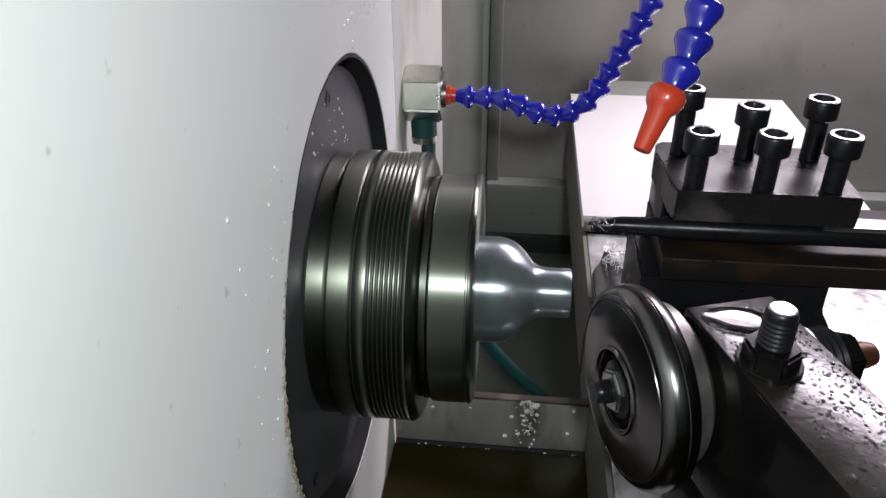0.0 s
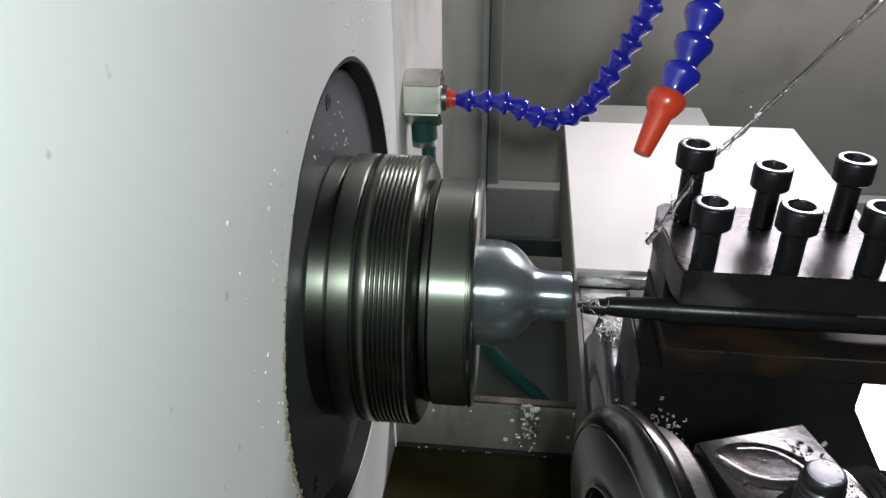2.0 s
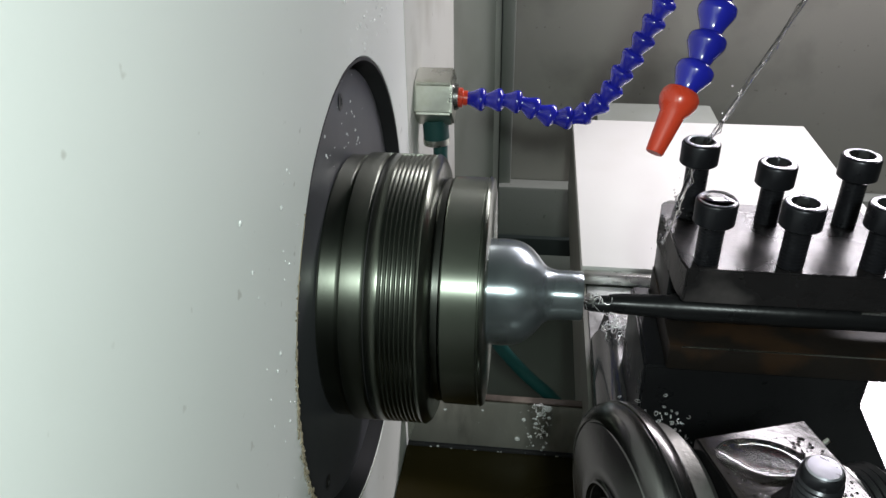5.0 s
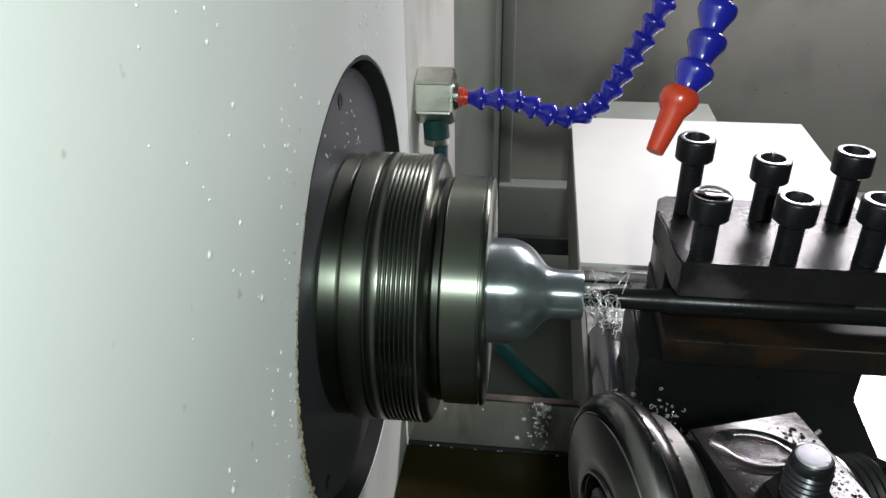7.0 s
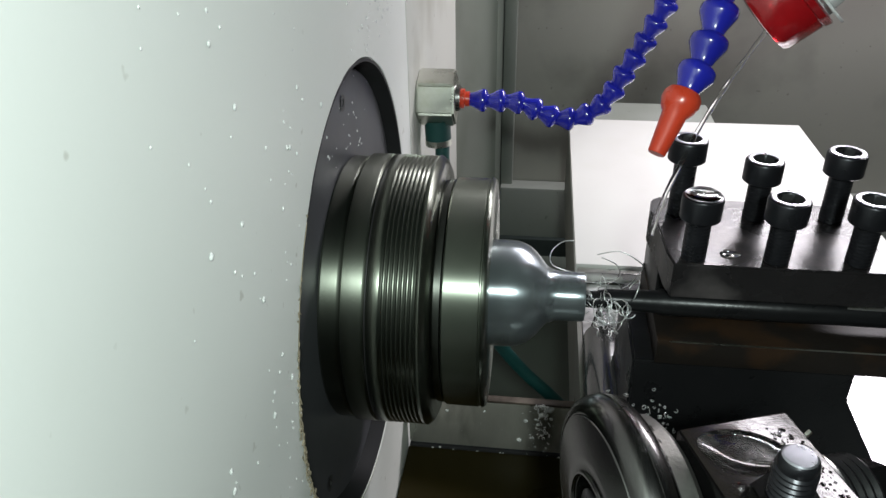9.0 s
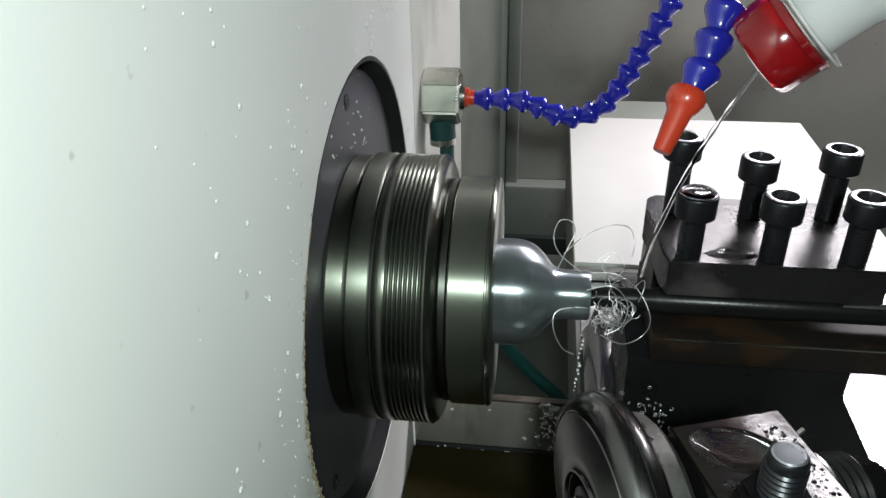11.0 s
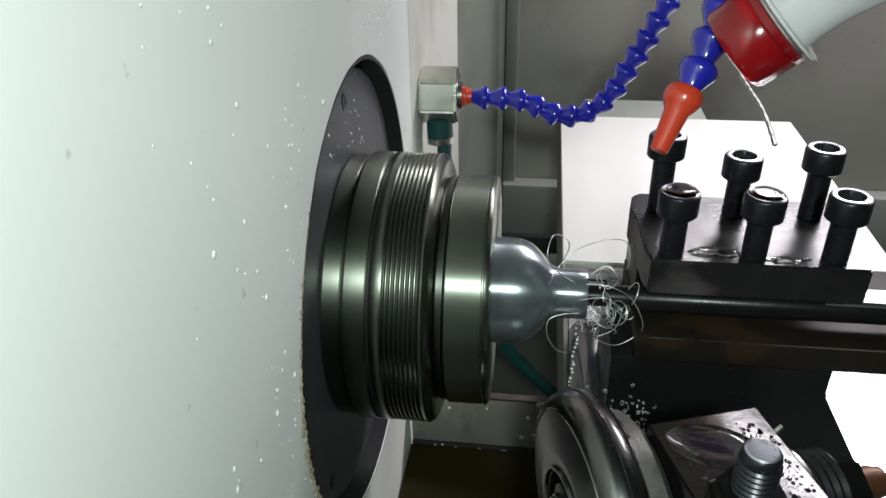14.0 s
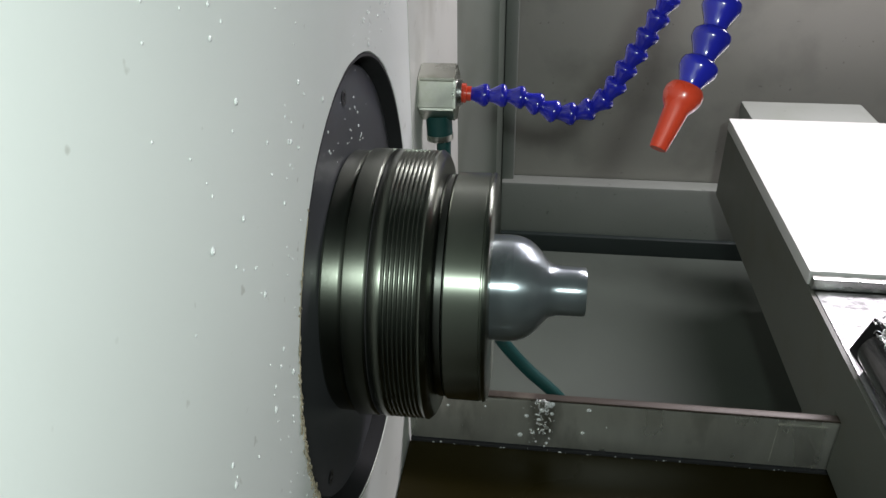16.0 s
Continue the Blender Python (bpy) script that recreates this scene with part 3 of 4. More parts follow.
    for k, (x, y, z) in enumerate(((0.0645, 0.0290, 0.0490), (0.0905, 0.0275, 0.0428), (0.1168, 0.0280, 0.0463), (0.0650, -0.0026, 0.0428), (0.0911, -0.0026, 0.0428), (0.1166, -0.0014, 0.0428))):
        head = [(-0.0080, 0.0), (-0.0080, 0.0061), (-0.0076, 0.0065), (-0.0009, 0.0065), (-0.0003, 0.0062), (0.0, 0.0056), (0.0, 0.0041), (-0.0006, 0.0037), (-0.0044, 0.0036), (-0.0046, 0.0)]
        screw = part("cap_screw", moved(revolve(head, "z", 40), pose(x, y, z)), M_SCREW, th)
        # Light ring on the black head: the lamp's reflection as colour.
        part("rim_glint", moved(revolve([(0.0001, 0.0058), (0.00025, 0.0055), (0.00025, 0.0044), (0.0001, 0.0042), (-0.0002, 0.0050)], "z", 40, closed=True), pose(x, y, z)), M_RIM, screw, "bright rim with the lamp's glint in its colour")
        bm = bmesh.new()
        hexa = [(math.cos(radians(60 * q + 15 * k)), math.sin(radians(60 * q + 15 * k))) for q in range(6)]
        top, low = [bm.verts.new((x + 0.0040 * c, y + 0.0040 * s, z - 0.0002)) for c, s in hexa], [bm.verts.new((x + 0.0034 * c, y + 0.0034 * s, z - 0.0042)) for c, s in hexa]
        for q in range(6):
            bm.faces.new((top[q], top[(q + 1) % 6], low[(q + 1) % 6], low[q]))
        bm.faces.new(low)
        part("socket", bm, M_DARK, screw, "dark hexagonal socket", smooth=False)
        part("screw_shank", moved(thread(0.0040, 0.0, z - 0.0280, 0.00125, 0.00012), pose(x, y, 0.0203)), M_SCREW, screw)
    return th


POST = tool_post()
SLIDE.append(POST)


def boring_bar():
    th = empty("boring_bar", "black steel boring bar with a small carbide tip", "cutting tool")
    part("shank", revolve([(0.036, 0.0), (0.036, 0.0030), (0.040, 0.0036), (0.056, 0.0040), (0.0575, 0.0046), (0.188, 0.0046), (0.190, 0.0042), (0.190, 0.0)], "x", 32), M_BLACK, th)
    part("bar_neck", revolve([(0.0275, 0.0), (0.0278, 0.0022), (0.0300, 0.0028), (0.0362, 0.0031), (0.0362, 0)], "x", 28, (0, 0, -0.0005)), M_BLACK, th)
    bm = bmesh.new()
    tri = [(0.0262, -0.0036), (0.0312, -0.0020), (0.0290, 0.0018)]
    lo, hi = [bm.verts.new((x, y, 0.0010)) for x, y in tri], [bm.verts.new((x, y, 0.0028)) for x, y in tri]
    bm.faces.new(lo), bm.faces.new(hi)
    for i in range(3):
        bm.faces.new((lo[i], lo[(i + 1) % 3], hi[(i + 1) % 3], hi[i]))
    part("insert", bm, M_STEEL, th, "bright carbide insert", smooth=False)
    part("shank_flat", box_bm(0.1165, 0.1880, -0.0040, 0.0046, 0.0036, 0.0056, 0.0004), M_STEEL, th, "bright ground flat")
    return th


SLIDE.append(boring_bar())


def roller_tool():
    th = empty("roller_tool", "dark steel roller wheel on an oily angled holder block", "roller tool")
    yaw = 18.7
    u = Vector((math.cos(radians(yaw)), math.sin(radians(yaw)), 0))          # along the wheel's axle, away from the wheel
    w = Vector((math.sin(radians(yaw)), -math.cos(radians(yaw)), 0))         # along the block, towards its free end
    o = Vector((0.0503, -0.0790, 0.0150))
    frame_m = Matrix.Translation(o) @ Matrix((u, w, u.cross(w))).transposed().to_4x4()
    flip = frame_m @ pose(0, 0, 0, 180, 0, 0)

    def put(bm):
        return moved(bm, frame_m)
    # in this frame x runs along the axle, y along the block, z down
    block = part("holder_block", put(box_bm(0.0, 0.0298, 0.0, 0.125, 0.0, 0.0520, 0.0007)), M_OILY, th)
    part("oil_film", put(box_bm(0.0006, 0.0292, 0.0006, 0.1244, -0.00010, -0.00002, 0.00002)), M_FILM, th, "wet glossy oil film")
    part("foot", put(box_bm(0.002, 0.0280, 0.004, 0.120, 0.0522, 0.0883, 0.0007)), M_OILY, th)
    part("stud", moved(thread(0.0046, 0.0, 0.0235, 0.0015, 0.0005), pose(0.0690, -0.1043, 0.0098)), M_SCREW, th, "black threaded stud")
    part("stud_top", moved(revolve([(0, 0.0), (0, 0.0036), (0.0003, 0.0032), (0.0004, 0.0)], "z", 32), pose(0.0690, -0.1043, 0.0334)), M_RIM, th, "bright stud end")
    part("stud_nut", moved(hexagon(0.0082, 0.0, 0.0066, 0.0009), pose(0.0690, -0.1043, 0.0152, 0, 0, 10)), M_OILY, th, "oily black hexagon nut")
    part("stud_washer", moved(revolve([(0, 0.005), (0, 0.0090), (0.0010, 0.0090), (0.0013, 0.0087), (0.0013, 0.005)], "z", 40, closed=True), pose(0.0690, -0.1043, 0.0151)), M_OILY, th)
    ax = Vector((0.0503, -0.0790, -0.0115)) + w * 0.0030
    wheel_m = along(ax, -u)
    k = 1.204
    part("hub", moved(revolve([(0.0002, 0), (0.0002, 0.0235), (0.0022, 0.0258), (0.0066, 0.0262), (0.0074, 0.0250), (0.0074, 0)], "z", 64), wheel_m), M_HUB, th, "dirty steel hub ring")
    outline = [(0.0044, 0.004), (0.0044, 0.0235), (0.0048, 0.0252), (0.0060, 0.0268), (0.0076, 0.0273), (0.0083, 0.0274), (0.0085, 0.0271), (0.0088, 0.0271), (0.0090, 0.0274), (0.0102, 0.0273), (0.0116, 0.0266), (0.0125, 0.0256), (0.0128, 0.0252), (0.0131, 0.0241), (0.0128, 0.0239), (0.0128, 0.0236), (0.0132, 0.0234), (0.0142, 0.0150), (0.0144, 0.0112), (0.0140, 0.0104), (0.0118, 0.0098), (0.0118, 0.004)]
    wheel = part("wheel", moved(revolve([(0.0018 + z * 1.36, r * k) for z, r in outline], "z", 128, closed=True), wheel_m), M_ROLLER, th, "polished dark roller wheel")
    wheel_m = wheel_m @ pose(0, 0, 0.0040) @ Matrix.Diagonal((k, k, k, 1))
    part("ridge", moved(revolve([(0.0143, 0.0106), (0.0149, 0.0110), (0.0149, 0.0115), (0.0142, 0.0121)], "z", 64, closed=True), wheel_m), M_ROLLER, wheel)
    part("washer", moved(revolve([(0.0112, 0.0035), (0.0112, 0.0078), (0.0138, 0.0078), (0.0140, 0.0074), (0.0140, 0.0035)], "z", 48, closed=True), wheel_m), M_BLACK, wheel)
    part("axle_nut", moved(hexagon(0.0062, 0.0120, 0.0158, 0.0007), wheel_m), M_STEEL, wheel, "bright hexagon nut")
    part("axle_end", moved(thread(0.0032, 0.0, 0.0046, 0.001, 0.0005), wheel_m @ pose(0, 0, 0.0154)), M_BLACK, wheel)
    back = along(Vector((0.0503, -0.0790, 0.0010)) + u * 0.0298 + w * 0.0180, u)
    part("back_washer", moved(revolve([(0.0002, 0.0), (0.0002, 0.0125), (0.0018, 0.0125), (0.0018, 0.0)], "z", 48), back), M_STEEL, th, "bright steel washer")
    for k in range(4):
        part("spring_coil", moved(revolve([(0.0030 + k * 0.0022, 0.008), (0.0026 + k * 0.0022, 0.0102), (0.0036 + k * 0.0022, 0.0110), (0.0046 + k * 0.0022, 0.0102), (0.0042 + k * 0.0022, 0.008)], "z", 40, closed=True), back), M_BLACK, th)
    part("axle_bolt_head", moved(hexagon(0.0090, 0.0120, 0.0180, 0.0008), back), M_OILY, th)
    part("copper_collar", moved(revolve([(0.0185, 0), (0.0185, 0.0040), (0.0230, 0.0043), (0.0262, 0.0036), (0.0266, 0)], "z", 32), back), M_COPPER, th, "reddish copper collar")
    pin = smooth_path([frame_m @ Vector((0.026, 0.002, 0.018)), frame_m @ Vector((0.040, -0.001, 0.010))], 2)
    part("split_pin", tube(pin, 0.0007, 8), M_ZINC, th, "bright split pin")
    return th


ROLLER = roller_tool()
SLIDE.append(ROLLER)


# ---- swarf, water and drops ----
def blob_bm(bm, p, r, n, squash=0.6):
    """A low water drop on a surface at p with normal n."""
    m = along(p, n)
    rings = []
    for k, (h, q) in enumerate(((0.0, 1.0), (0.45, 0.86), (0.8, 0.5))):
        rings.append([bm.verts.new(m @ Vector((r * q * math.cos(i * math.pi / 4), r * q * math.sin(i * math.pi / 4), r * squash * h))) for i in range(8)])
    top = bm.verts.new(m @ Vector((0, 0, r * squash)))
    for a, b in zip(rings, rings[1:]):
        for i in range(8):
            bm.faces.new((a[i], a[(i + 1) % 8], b[(i + 1) % 8], b[i]))
    for i in range(8):
        bm.faces.new((rings[2][i], rings[2][(i + 1) % 8], top))


def wall_drops(seed, n, spots):
    rnd = random.Random(seed)
    bm = bmesh.new()
    for y0, y1, z0, z1, share in spots:
        for _ in range(int(n * share)):
            y, z = rnd.uniform(y0, y1), rnd.uniform(z0, z1)
            if math.hypot(y, z) < 0.081:
                continue
            blob_bm(bm, Vector((WX + 0.0002, y, z)), 0.0003 + 0.0007 * rnd.random() ** 3, (1, 0, 0), 0.45)
    return bm


tagged(finish("wall_drops", wall_drops(3, 90, ((0.0, 0.075, 0.078, 0.112, 0.9), (-0.10, -0.06, -0.02, 0.08, 0.4))), M_DROP, angle=80), "clear water drops on the white wall above the spindle", "water drops", kind="stuff")
LATE_DROPS = tagged(finish("splashed_drops", wall_drops(5, 80, ((-0.125, -0.03, -0.06, 0.13, 1.0), (-0.10, -0.07, -0.06, 0.03, 0.35))), M_DROP, angle=80), "clear water drops splashed over the white wall", "water drops", kind="stuff")
rnd = random.Random(9)
bm = bmesh.new()
for _ in range(30):
    a, r = radians(rnd.uniform(70, 125)), rnd.uniform(0.05, 0.075)
    blob_bm(bm, Vector((-0.0539, -r * math.cos(a), r * math.sin(a))), rnd.uniform(0.0002, 0.0006), (1, 0, 0))
tagged(finish("plate_drops", bm, M_DROP, angle=80), "water drops on the dark spindle plate", "water drops", kind="stuff")
bm = bmesh.new()
for _ in range(60):
    x = rnd.gauss(0.019, 0.004) if rnd.random() < 0.7 else rnd.uniform(-0.03, 0.06)
    blob_bm(bm, Vector((x, 0.0554, rnd.uniform(-0.131, -0.102))), 0.0002 + 0.0013 * rnd.random() ** 3, (0, -1, 0))
for _ in range(70):
    blob_bm(bm, Vector((rnd.uniform(-0.04, 0.14), 0.0546, -0.1325 - 0.004 * rnd.random())), 0.0002 + 0.0008 * rnd.random() ** 3, (0, -1, 0))
tagged(finish("rail_drops", bm, M_DROP, angle=80), "water drops running down the bed rail", "water drops", kind="stuff")

# wet beads and puddles that ride on the slide
bm = bmesh.new()
ub, wb = Vector((math.cos(radians(18.7)), math.sin(radians(18.7)), 0)), Vector((math.sin(radians(18.7)), -math.cos(radians(18.7)), 0))
for _ in range(1700):
    a, b = rnd.uniform(0.002, 0.028), rnd.uniform(0.004, 0.075)
    if rnd.random() > 0.35 + 0.6 * (a > 0.012):
        continue
    blob_bm(bm, Vector((0.0503, -0.0790, 0.01505)) + ub * a + wb * b, 0.00015 + 0.0006 * rnd.random() ** 3, (0, 0, 1))
beads = tagged(finish("block_drops", bm, M_WATER, angle=80), "water beads on the oily holder block", "water drops", kind="stuff")
SLIDE.append(beads)


bm = bmesh.new()
for _ in range(150):
    a, q, z = radians(rnd.gauss(8, 17)), rnd.random(), rnd.uniform(0.0075, 0.0190)
    n = Vector((-ub * 0.25 * (z - 0.013) / 0.006 + wb * math.sin(a) + Vector((0, 0, math.cos(a))))).normalized()
    r = 0.0329 - 0.00012 * ((z - 0.0132) * 1000) ** 2
    blob_bm(bm, Vector((0.0503, -0.0790, -0.0115)) + wb * 0.0030 - ub * z + (wb * math.sin(a) + Vector((0, 0, math.cos(a)))) * r, 0.0002 + 0.0006 * q ** 3, n)
WHEEL_DROPS = tagged(finish("wheel_drops", bm, M_WATER, angle=80), "water beads on top of the roller wheel", "water drops", kind="stuff")


def puddle(name, outline_fn, z, label, h=0.0008):
    bm = bmesh.new()
    n = 40
    outer = [bm.verts.new((*outline_fn(2 * math.pi * i / n, 1.0), z)) for i in range(n)]
    mid = [bm.verts.new((*outline_fn(2 * math.pi * i / n, 0.86), z + h * 0.8)) for i in range(n)]
    mid2 = [bm.verts.new((*outline_fn(2 * math.pi * i / n, 0.5), z + h)) for i in range(n)]
    for a, b in ((outer, mid), (mid, mid2)):
        for i in range(n):
            bm.faces.new((a[i], a[(i + 1) % n], b[(i + 1) % n], b[i]))
    bm.faces.new(mid2)
    bm.faces.new(outer)
    return tagged(finish(name, bm, M_WATER, angle=80), label, "puddle")


def block_pool(t, s):
    p = Vector((0.0503, -0.0790, 0)) + ub * (0.0125 + s * 0.0105 * math.cos(t)) + wb * (0.0105 + s * (0.0075 * math.sin(t) + 0.003 * math.cos(t)))
    return p.x, p.y


SLIDE.append(puddle("block_puddle", block_pool, 0.0152, "clear coolant pool on the holder block", 0.0012))
LATER = [
    (WHEEL_DROPS, 6.4),
    (puddle("plate_puddle", lambda t, s: (0.0775 + s * 0.0035 * math.cos(t), 0.0005 + s * 0.0022 * math.sin(t)), 0.0202, "small water pool on the clamp plate"), 7.2),
    (puddle("screw_water", lambda t, s: (0.0650 + s * 0.0056 * math.cos(t), -0.0026 + s * 0.0056 * math.sin(t)), 0.0431, "water standing on a screw head", 0.0006), 2.2),
    (puddle("late_screw_water", lambda t, s: (0.0911 + s * 0.0056 * math.cos(t), -0.0026 + s * 0.0056 * math.sin(t)), 0.0431, "water standing on a screw head", 0.0006), 13.6),
    (puddle("late_plate_puddle", lambda t, s: (0.0790 + s * 0.0085 * math.cos(t), -0.0010 + s * (0.0026 + 0.0004 * math.sin(t + 1)) * math.sin(t)), 0.0203, "water pool spreading on the clamp plate", 0.0009), 10.6),
    (puddle("plate_wash", lambda t, s: (0.1010 + s * (0.0075 + 0.0020 * math.sin(3 * t)) * math.cos(t), -0.0035 + s * (0.0020 + 0.0007 * math.sin(5 * t)) * math.sin(t)), 0.0202, "water washed along the edge of the clamp plate", 0.0006), 13.6),
]


def curl(rnd, centre, r, turns, drift):
    pts = []
    ax = Vector((rnd.gauss(0.6, 0.5), rnd.gauss(0, 0.5), rnd.gauss(0, 0.6))).normalized()
    a = ax.orthogonal().normalized()
    b = ax.cross(a)
    ph = rnd.uniform(0, 6.28)
    n = int(14 * turns)
    for i in range(n + 1):
        t = ph + 2 * math.pi * turns * i / n
        rr = r * (1 + 0.35 * math.sin(t * 0.37 + ph))
        pts.append(Vector(centre) + rr * (math.cos(t) * a + math.sin(t) * b) + ax * (drift * i / n - drift / 2))
    return pts


def swarf(name, seed, n, centre, spread, rmin, rmax, wire, label, drift=0.008):
    rnd = random.Random(seed)
    bm = bmesh.new()
    for _ in range(n):
        c = Vector(centre) + Vector((rnd.gauss(0, spread[0]), rnd.gauss(0, spread[1]), rnd.gauss(0, spread[2])))
        tube(curl(rnd, c, rnd.uniform(rmin, rmax), rnd.uniform(0.6, 1.7), rnd.uniform(0.12, 1.0) * drift), wire * rnd.uniform(0.7, 1.2), 5, bm)
    return tagged(finish(name, bm, M_CHIP, angle=80), label, "metal swarf", kind="stuff")


TIP_SWARF = swarf("tip_chips", 2, 9, (0.030, -0.0015, 0.0015), (0.0016, 0.0012, 0.0012), 0.0006, 0.0016, 0.00012, "few small bright chips on the boring bar tip")
NEST = swarf("swarf_nest", 4, 22, (0.0445, -0.005, -0.0005), (0.0040, 0.0028, 0.0045), 0.0007, 0.0042, 0.00017, "tangled bright wire-like swarf round the boring bar")


def loose_loops(name, label, loops, wire):
    """Long springy strands; each is a run of (x, z) in millimetres in front of the bar, with some depth of its own."""
    bm = bmesh.new()
    for k, run in enumerate(loops):
        pts = [Vector((x / 1000, -0.009 + 0.004 * noise.noise((q * 0.7, k * 3.1, 0.5)), z / 1000)) for q, (x, z) in enumerate(run)]
        tube(smooth_path(pts, 8), lambda t: wire * (1 + 0.35 * noise.noise((t * 9, k, 4))), 6, bm)
    return tagged(finish(name, bm, M_CHIP, angle=80), label, "metal swarf", kind="stuff")


CURLS = loose_loops("swarf_curls", "long loose loops of bright swarf", [
    [(33, 10), (25.6, 16), (23.3, 21.7), (25, 26.7), (29, 27), (30.2, 23), (27.7, 17), (24.5, 9)], [(27, 16), (33.6, 22), (41.6, 26), (48, 25.5), (50, 20.7), (49.5, 16)],
    [(36.7, 10), (44.5, 10), (52, 5), (56.6, -4), (55, -11), (48, -14), (40.5, -11)], [(35, 4), (43.4, 6), (49, 0), (47.6, -8), (42, -11.5)], [(37.6, -2.6), (29.6, -2.6), (25, -4.4), (24.8, -10), (28, -16.4), (32, -18.6)],
    [(38, 14), (43, 17), (47, 13), (44, 8), (40, 12), (42, 16)]], 0.00019)
FOOT_CHIPS = swarf("foot_chips", 6, 60, (0.0560, -0.028, -0.0300), (0.0042, 0.004, 0.0042), 0.0002, 0.0008, 0.00010, "wet chips heaped at the foot of the tool post", 0.0008)
HEAP = swarf("chip_heap", 8, 46, (0.0490, 0.0590, -0.0520), (0.0040, 0.0040, 0.0016), 0.0005, 0.0022, 0.00022, "heap of bright wet chips behind the round boss")
SLIDE.append(HEAP)
SLIDE.append(TIP_SWARF)
SLIDE.append(FOOT_CHIPS)


bm = bmesh.new()
for k in range(26):
    s = k / 25
    blob = bmesh.ops.create_icosphere(bm, subdivisions=1, radius=0.00025 + 0.0004 * rnd.random())
    bmesh.ops.translate(bm, verts=blob["verts"], vec=(0.0365 - 0.004 * s + rnd.gauss(0, 0.0003), -0.004 - 0.030 * s, -0.010 - 0.022 * s + rnd.gauss(0, 0.0004)))
DRIPS = tagged(finish("drip_chain", bm, M_DROP, angle=80), "string of coolant drops running off the swarf", "water drops", kind="stuff")
bm = bmesh.new()
for k in range(260):
    t = radians(rnd.gauss(188, 17))
    r = 0.0795 + abs(rnd.gauss(0, 0.0011))
    c = Vector((WX + 0.00035, r * math.cos(t) - 0.002, r * math.sin(t)))
    q = [c + Vector((rnd.uniform(0, 0.0002), rnd.gauss(0, 0.00035), rnd.gauss(0, 0.0007))) for _ in range(3)]
    lo = [p - Vector((0.0003, 0, 0)) for p in q]
    f, g = [bm.verts.new(p) for p in q], [bm.verts.new(p) for p in lo]
    bm.faces.new(f), bm.faces.new(g)
    for n in range(3):
        bm.faces.new((f[n], f[(n + 1) % 3], g[(n + 1) % 3], g[n]))
tagged(finish("paint_chips", bm, M_EDGE, smooth=False), "flaking brown paint chips beside the spindle opening", "paint chips", kind="stuff")


# Bright metal curls stand in for lamp glints on wet rail and chips.
bm = bmesh.new()
for k in range(60):
    c = (rnd.gauss(0.019, 0.0024), 0.0550, -0.1005 - 0.022 * rnd.random() ** 1.5)
    tube(curl(rnd, c, rnd.uniform(0.0002, 0.0007), rnd.uniform(0.5, 1.2), 0.0006), 0.00022, 5, bm)
tagged(finish("rail_glints", bm, M_CHIP, angle=80), "small bright curls for glints of water and chips on the wet bed rail", "metal swarf", kind="stuff")


def jet(name, pts, r, label, strands=0):
    path = smooth_path(pts, 10)
    bm = tube(path, lambda t: r * (0.8 + 0.35 * noise.noise((t * 25, 1, 2)) + 0.25 * t), 10)
    rnd = random.Random(len(path))
    for s in range(strands):
        side = [p + Vector((noise.noise((k * 0.35, s, 1)), noise.noise((k * 0.35, s, 5)), noise.noise((k * 0.35, s, 9)))) * r * 3.0 for k, p in enumerate(path)]
        tube(side, lambda t: r * max(0.12, 0.45 + 0.9 * noise.noise((t * 40, s, 2))), 8, bm)
    for _ in range(strands * 30):
        p = rnd.choice(path)
        n = Vector((rnd.gauss(0, 1), rnd.gauss(0, 1), rnd.gauss(0, 1)))
        blob_bm(bm, p + n * r * 1.6, r * rnd.uniform(0.2, 0.6), n.normalized(), 1.0)
    return tagged(finish(name, bm, M_WATER, angle=80), label, "water jet")


JET_A = jet("coolant_jet", [(0.136, 0.087, 0.138), (0.118, 0.0705, 0.1140), (0.1008, 0.0542, 0.0903), (0.0767, 0.0316, 0.0573), (0.0669, 0.0226, 0.0441), (0.0600, 0.0120, 0.0275), (0.0560, 0.008, 0.018)], 0.0009, "thin jet of clear coolant falling on the tool", 3)
JET_B = jet("bottle_jet", [(0.0752, 0.0335, 0.0722), (0.0640, 0.0270, 0.0560), (0.0540, 0.0190, 0.0400), (0.0470, 0.0110, 0.0270), (0.0425, 0.0060, 0.0170), (0.0395, 0.002, 0.0060)], 0.0009, "thin jet of clear coolant squirted from the bottle")
DRIBBLE = jet("coolant_dribble", [(0.0762, 0.0310, 0.0690), (0.0802, 0.0300, 0.0640), (0.0845, 0.0290, 0.0585), (0.0882, 0.0285, 0.0520), (0.0912, 0.0280, 0.0455)], 0.0008, "short dribble of clear coolant under the bottle cap")


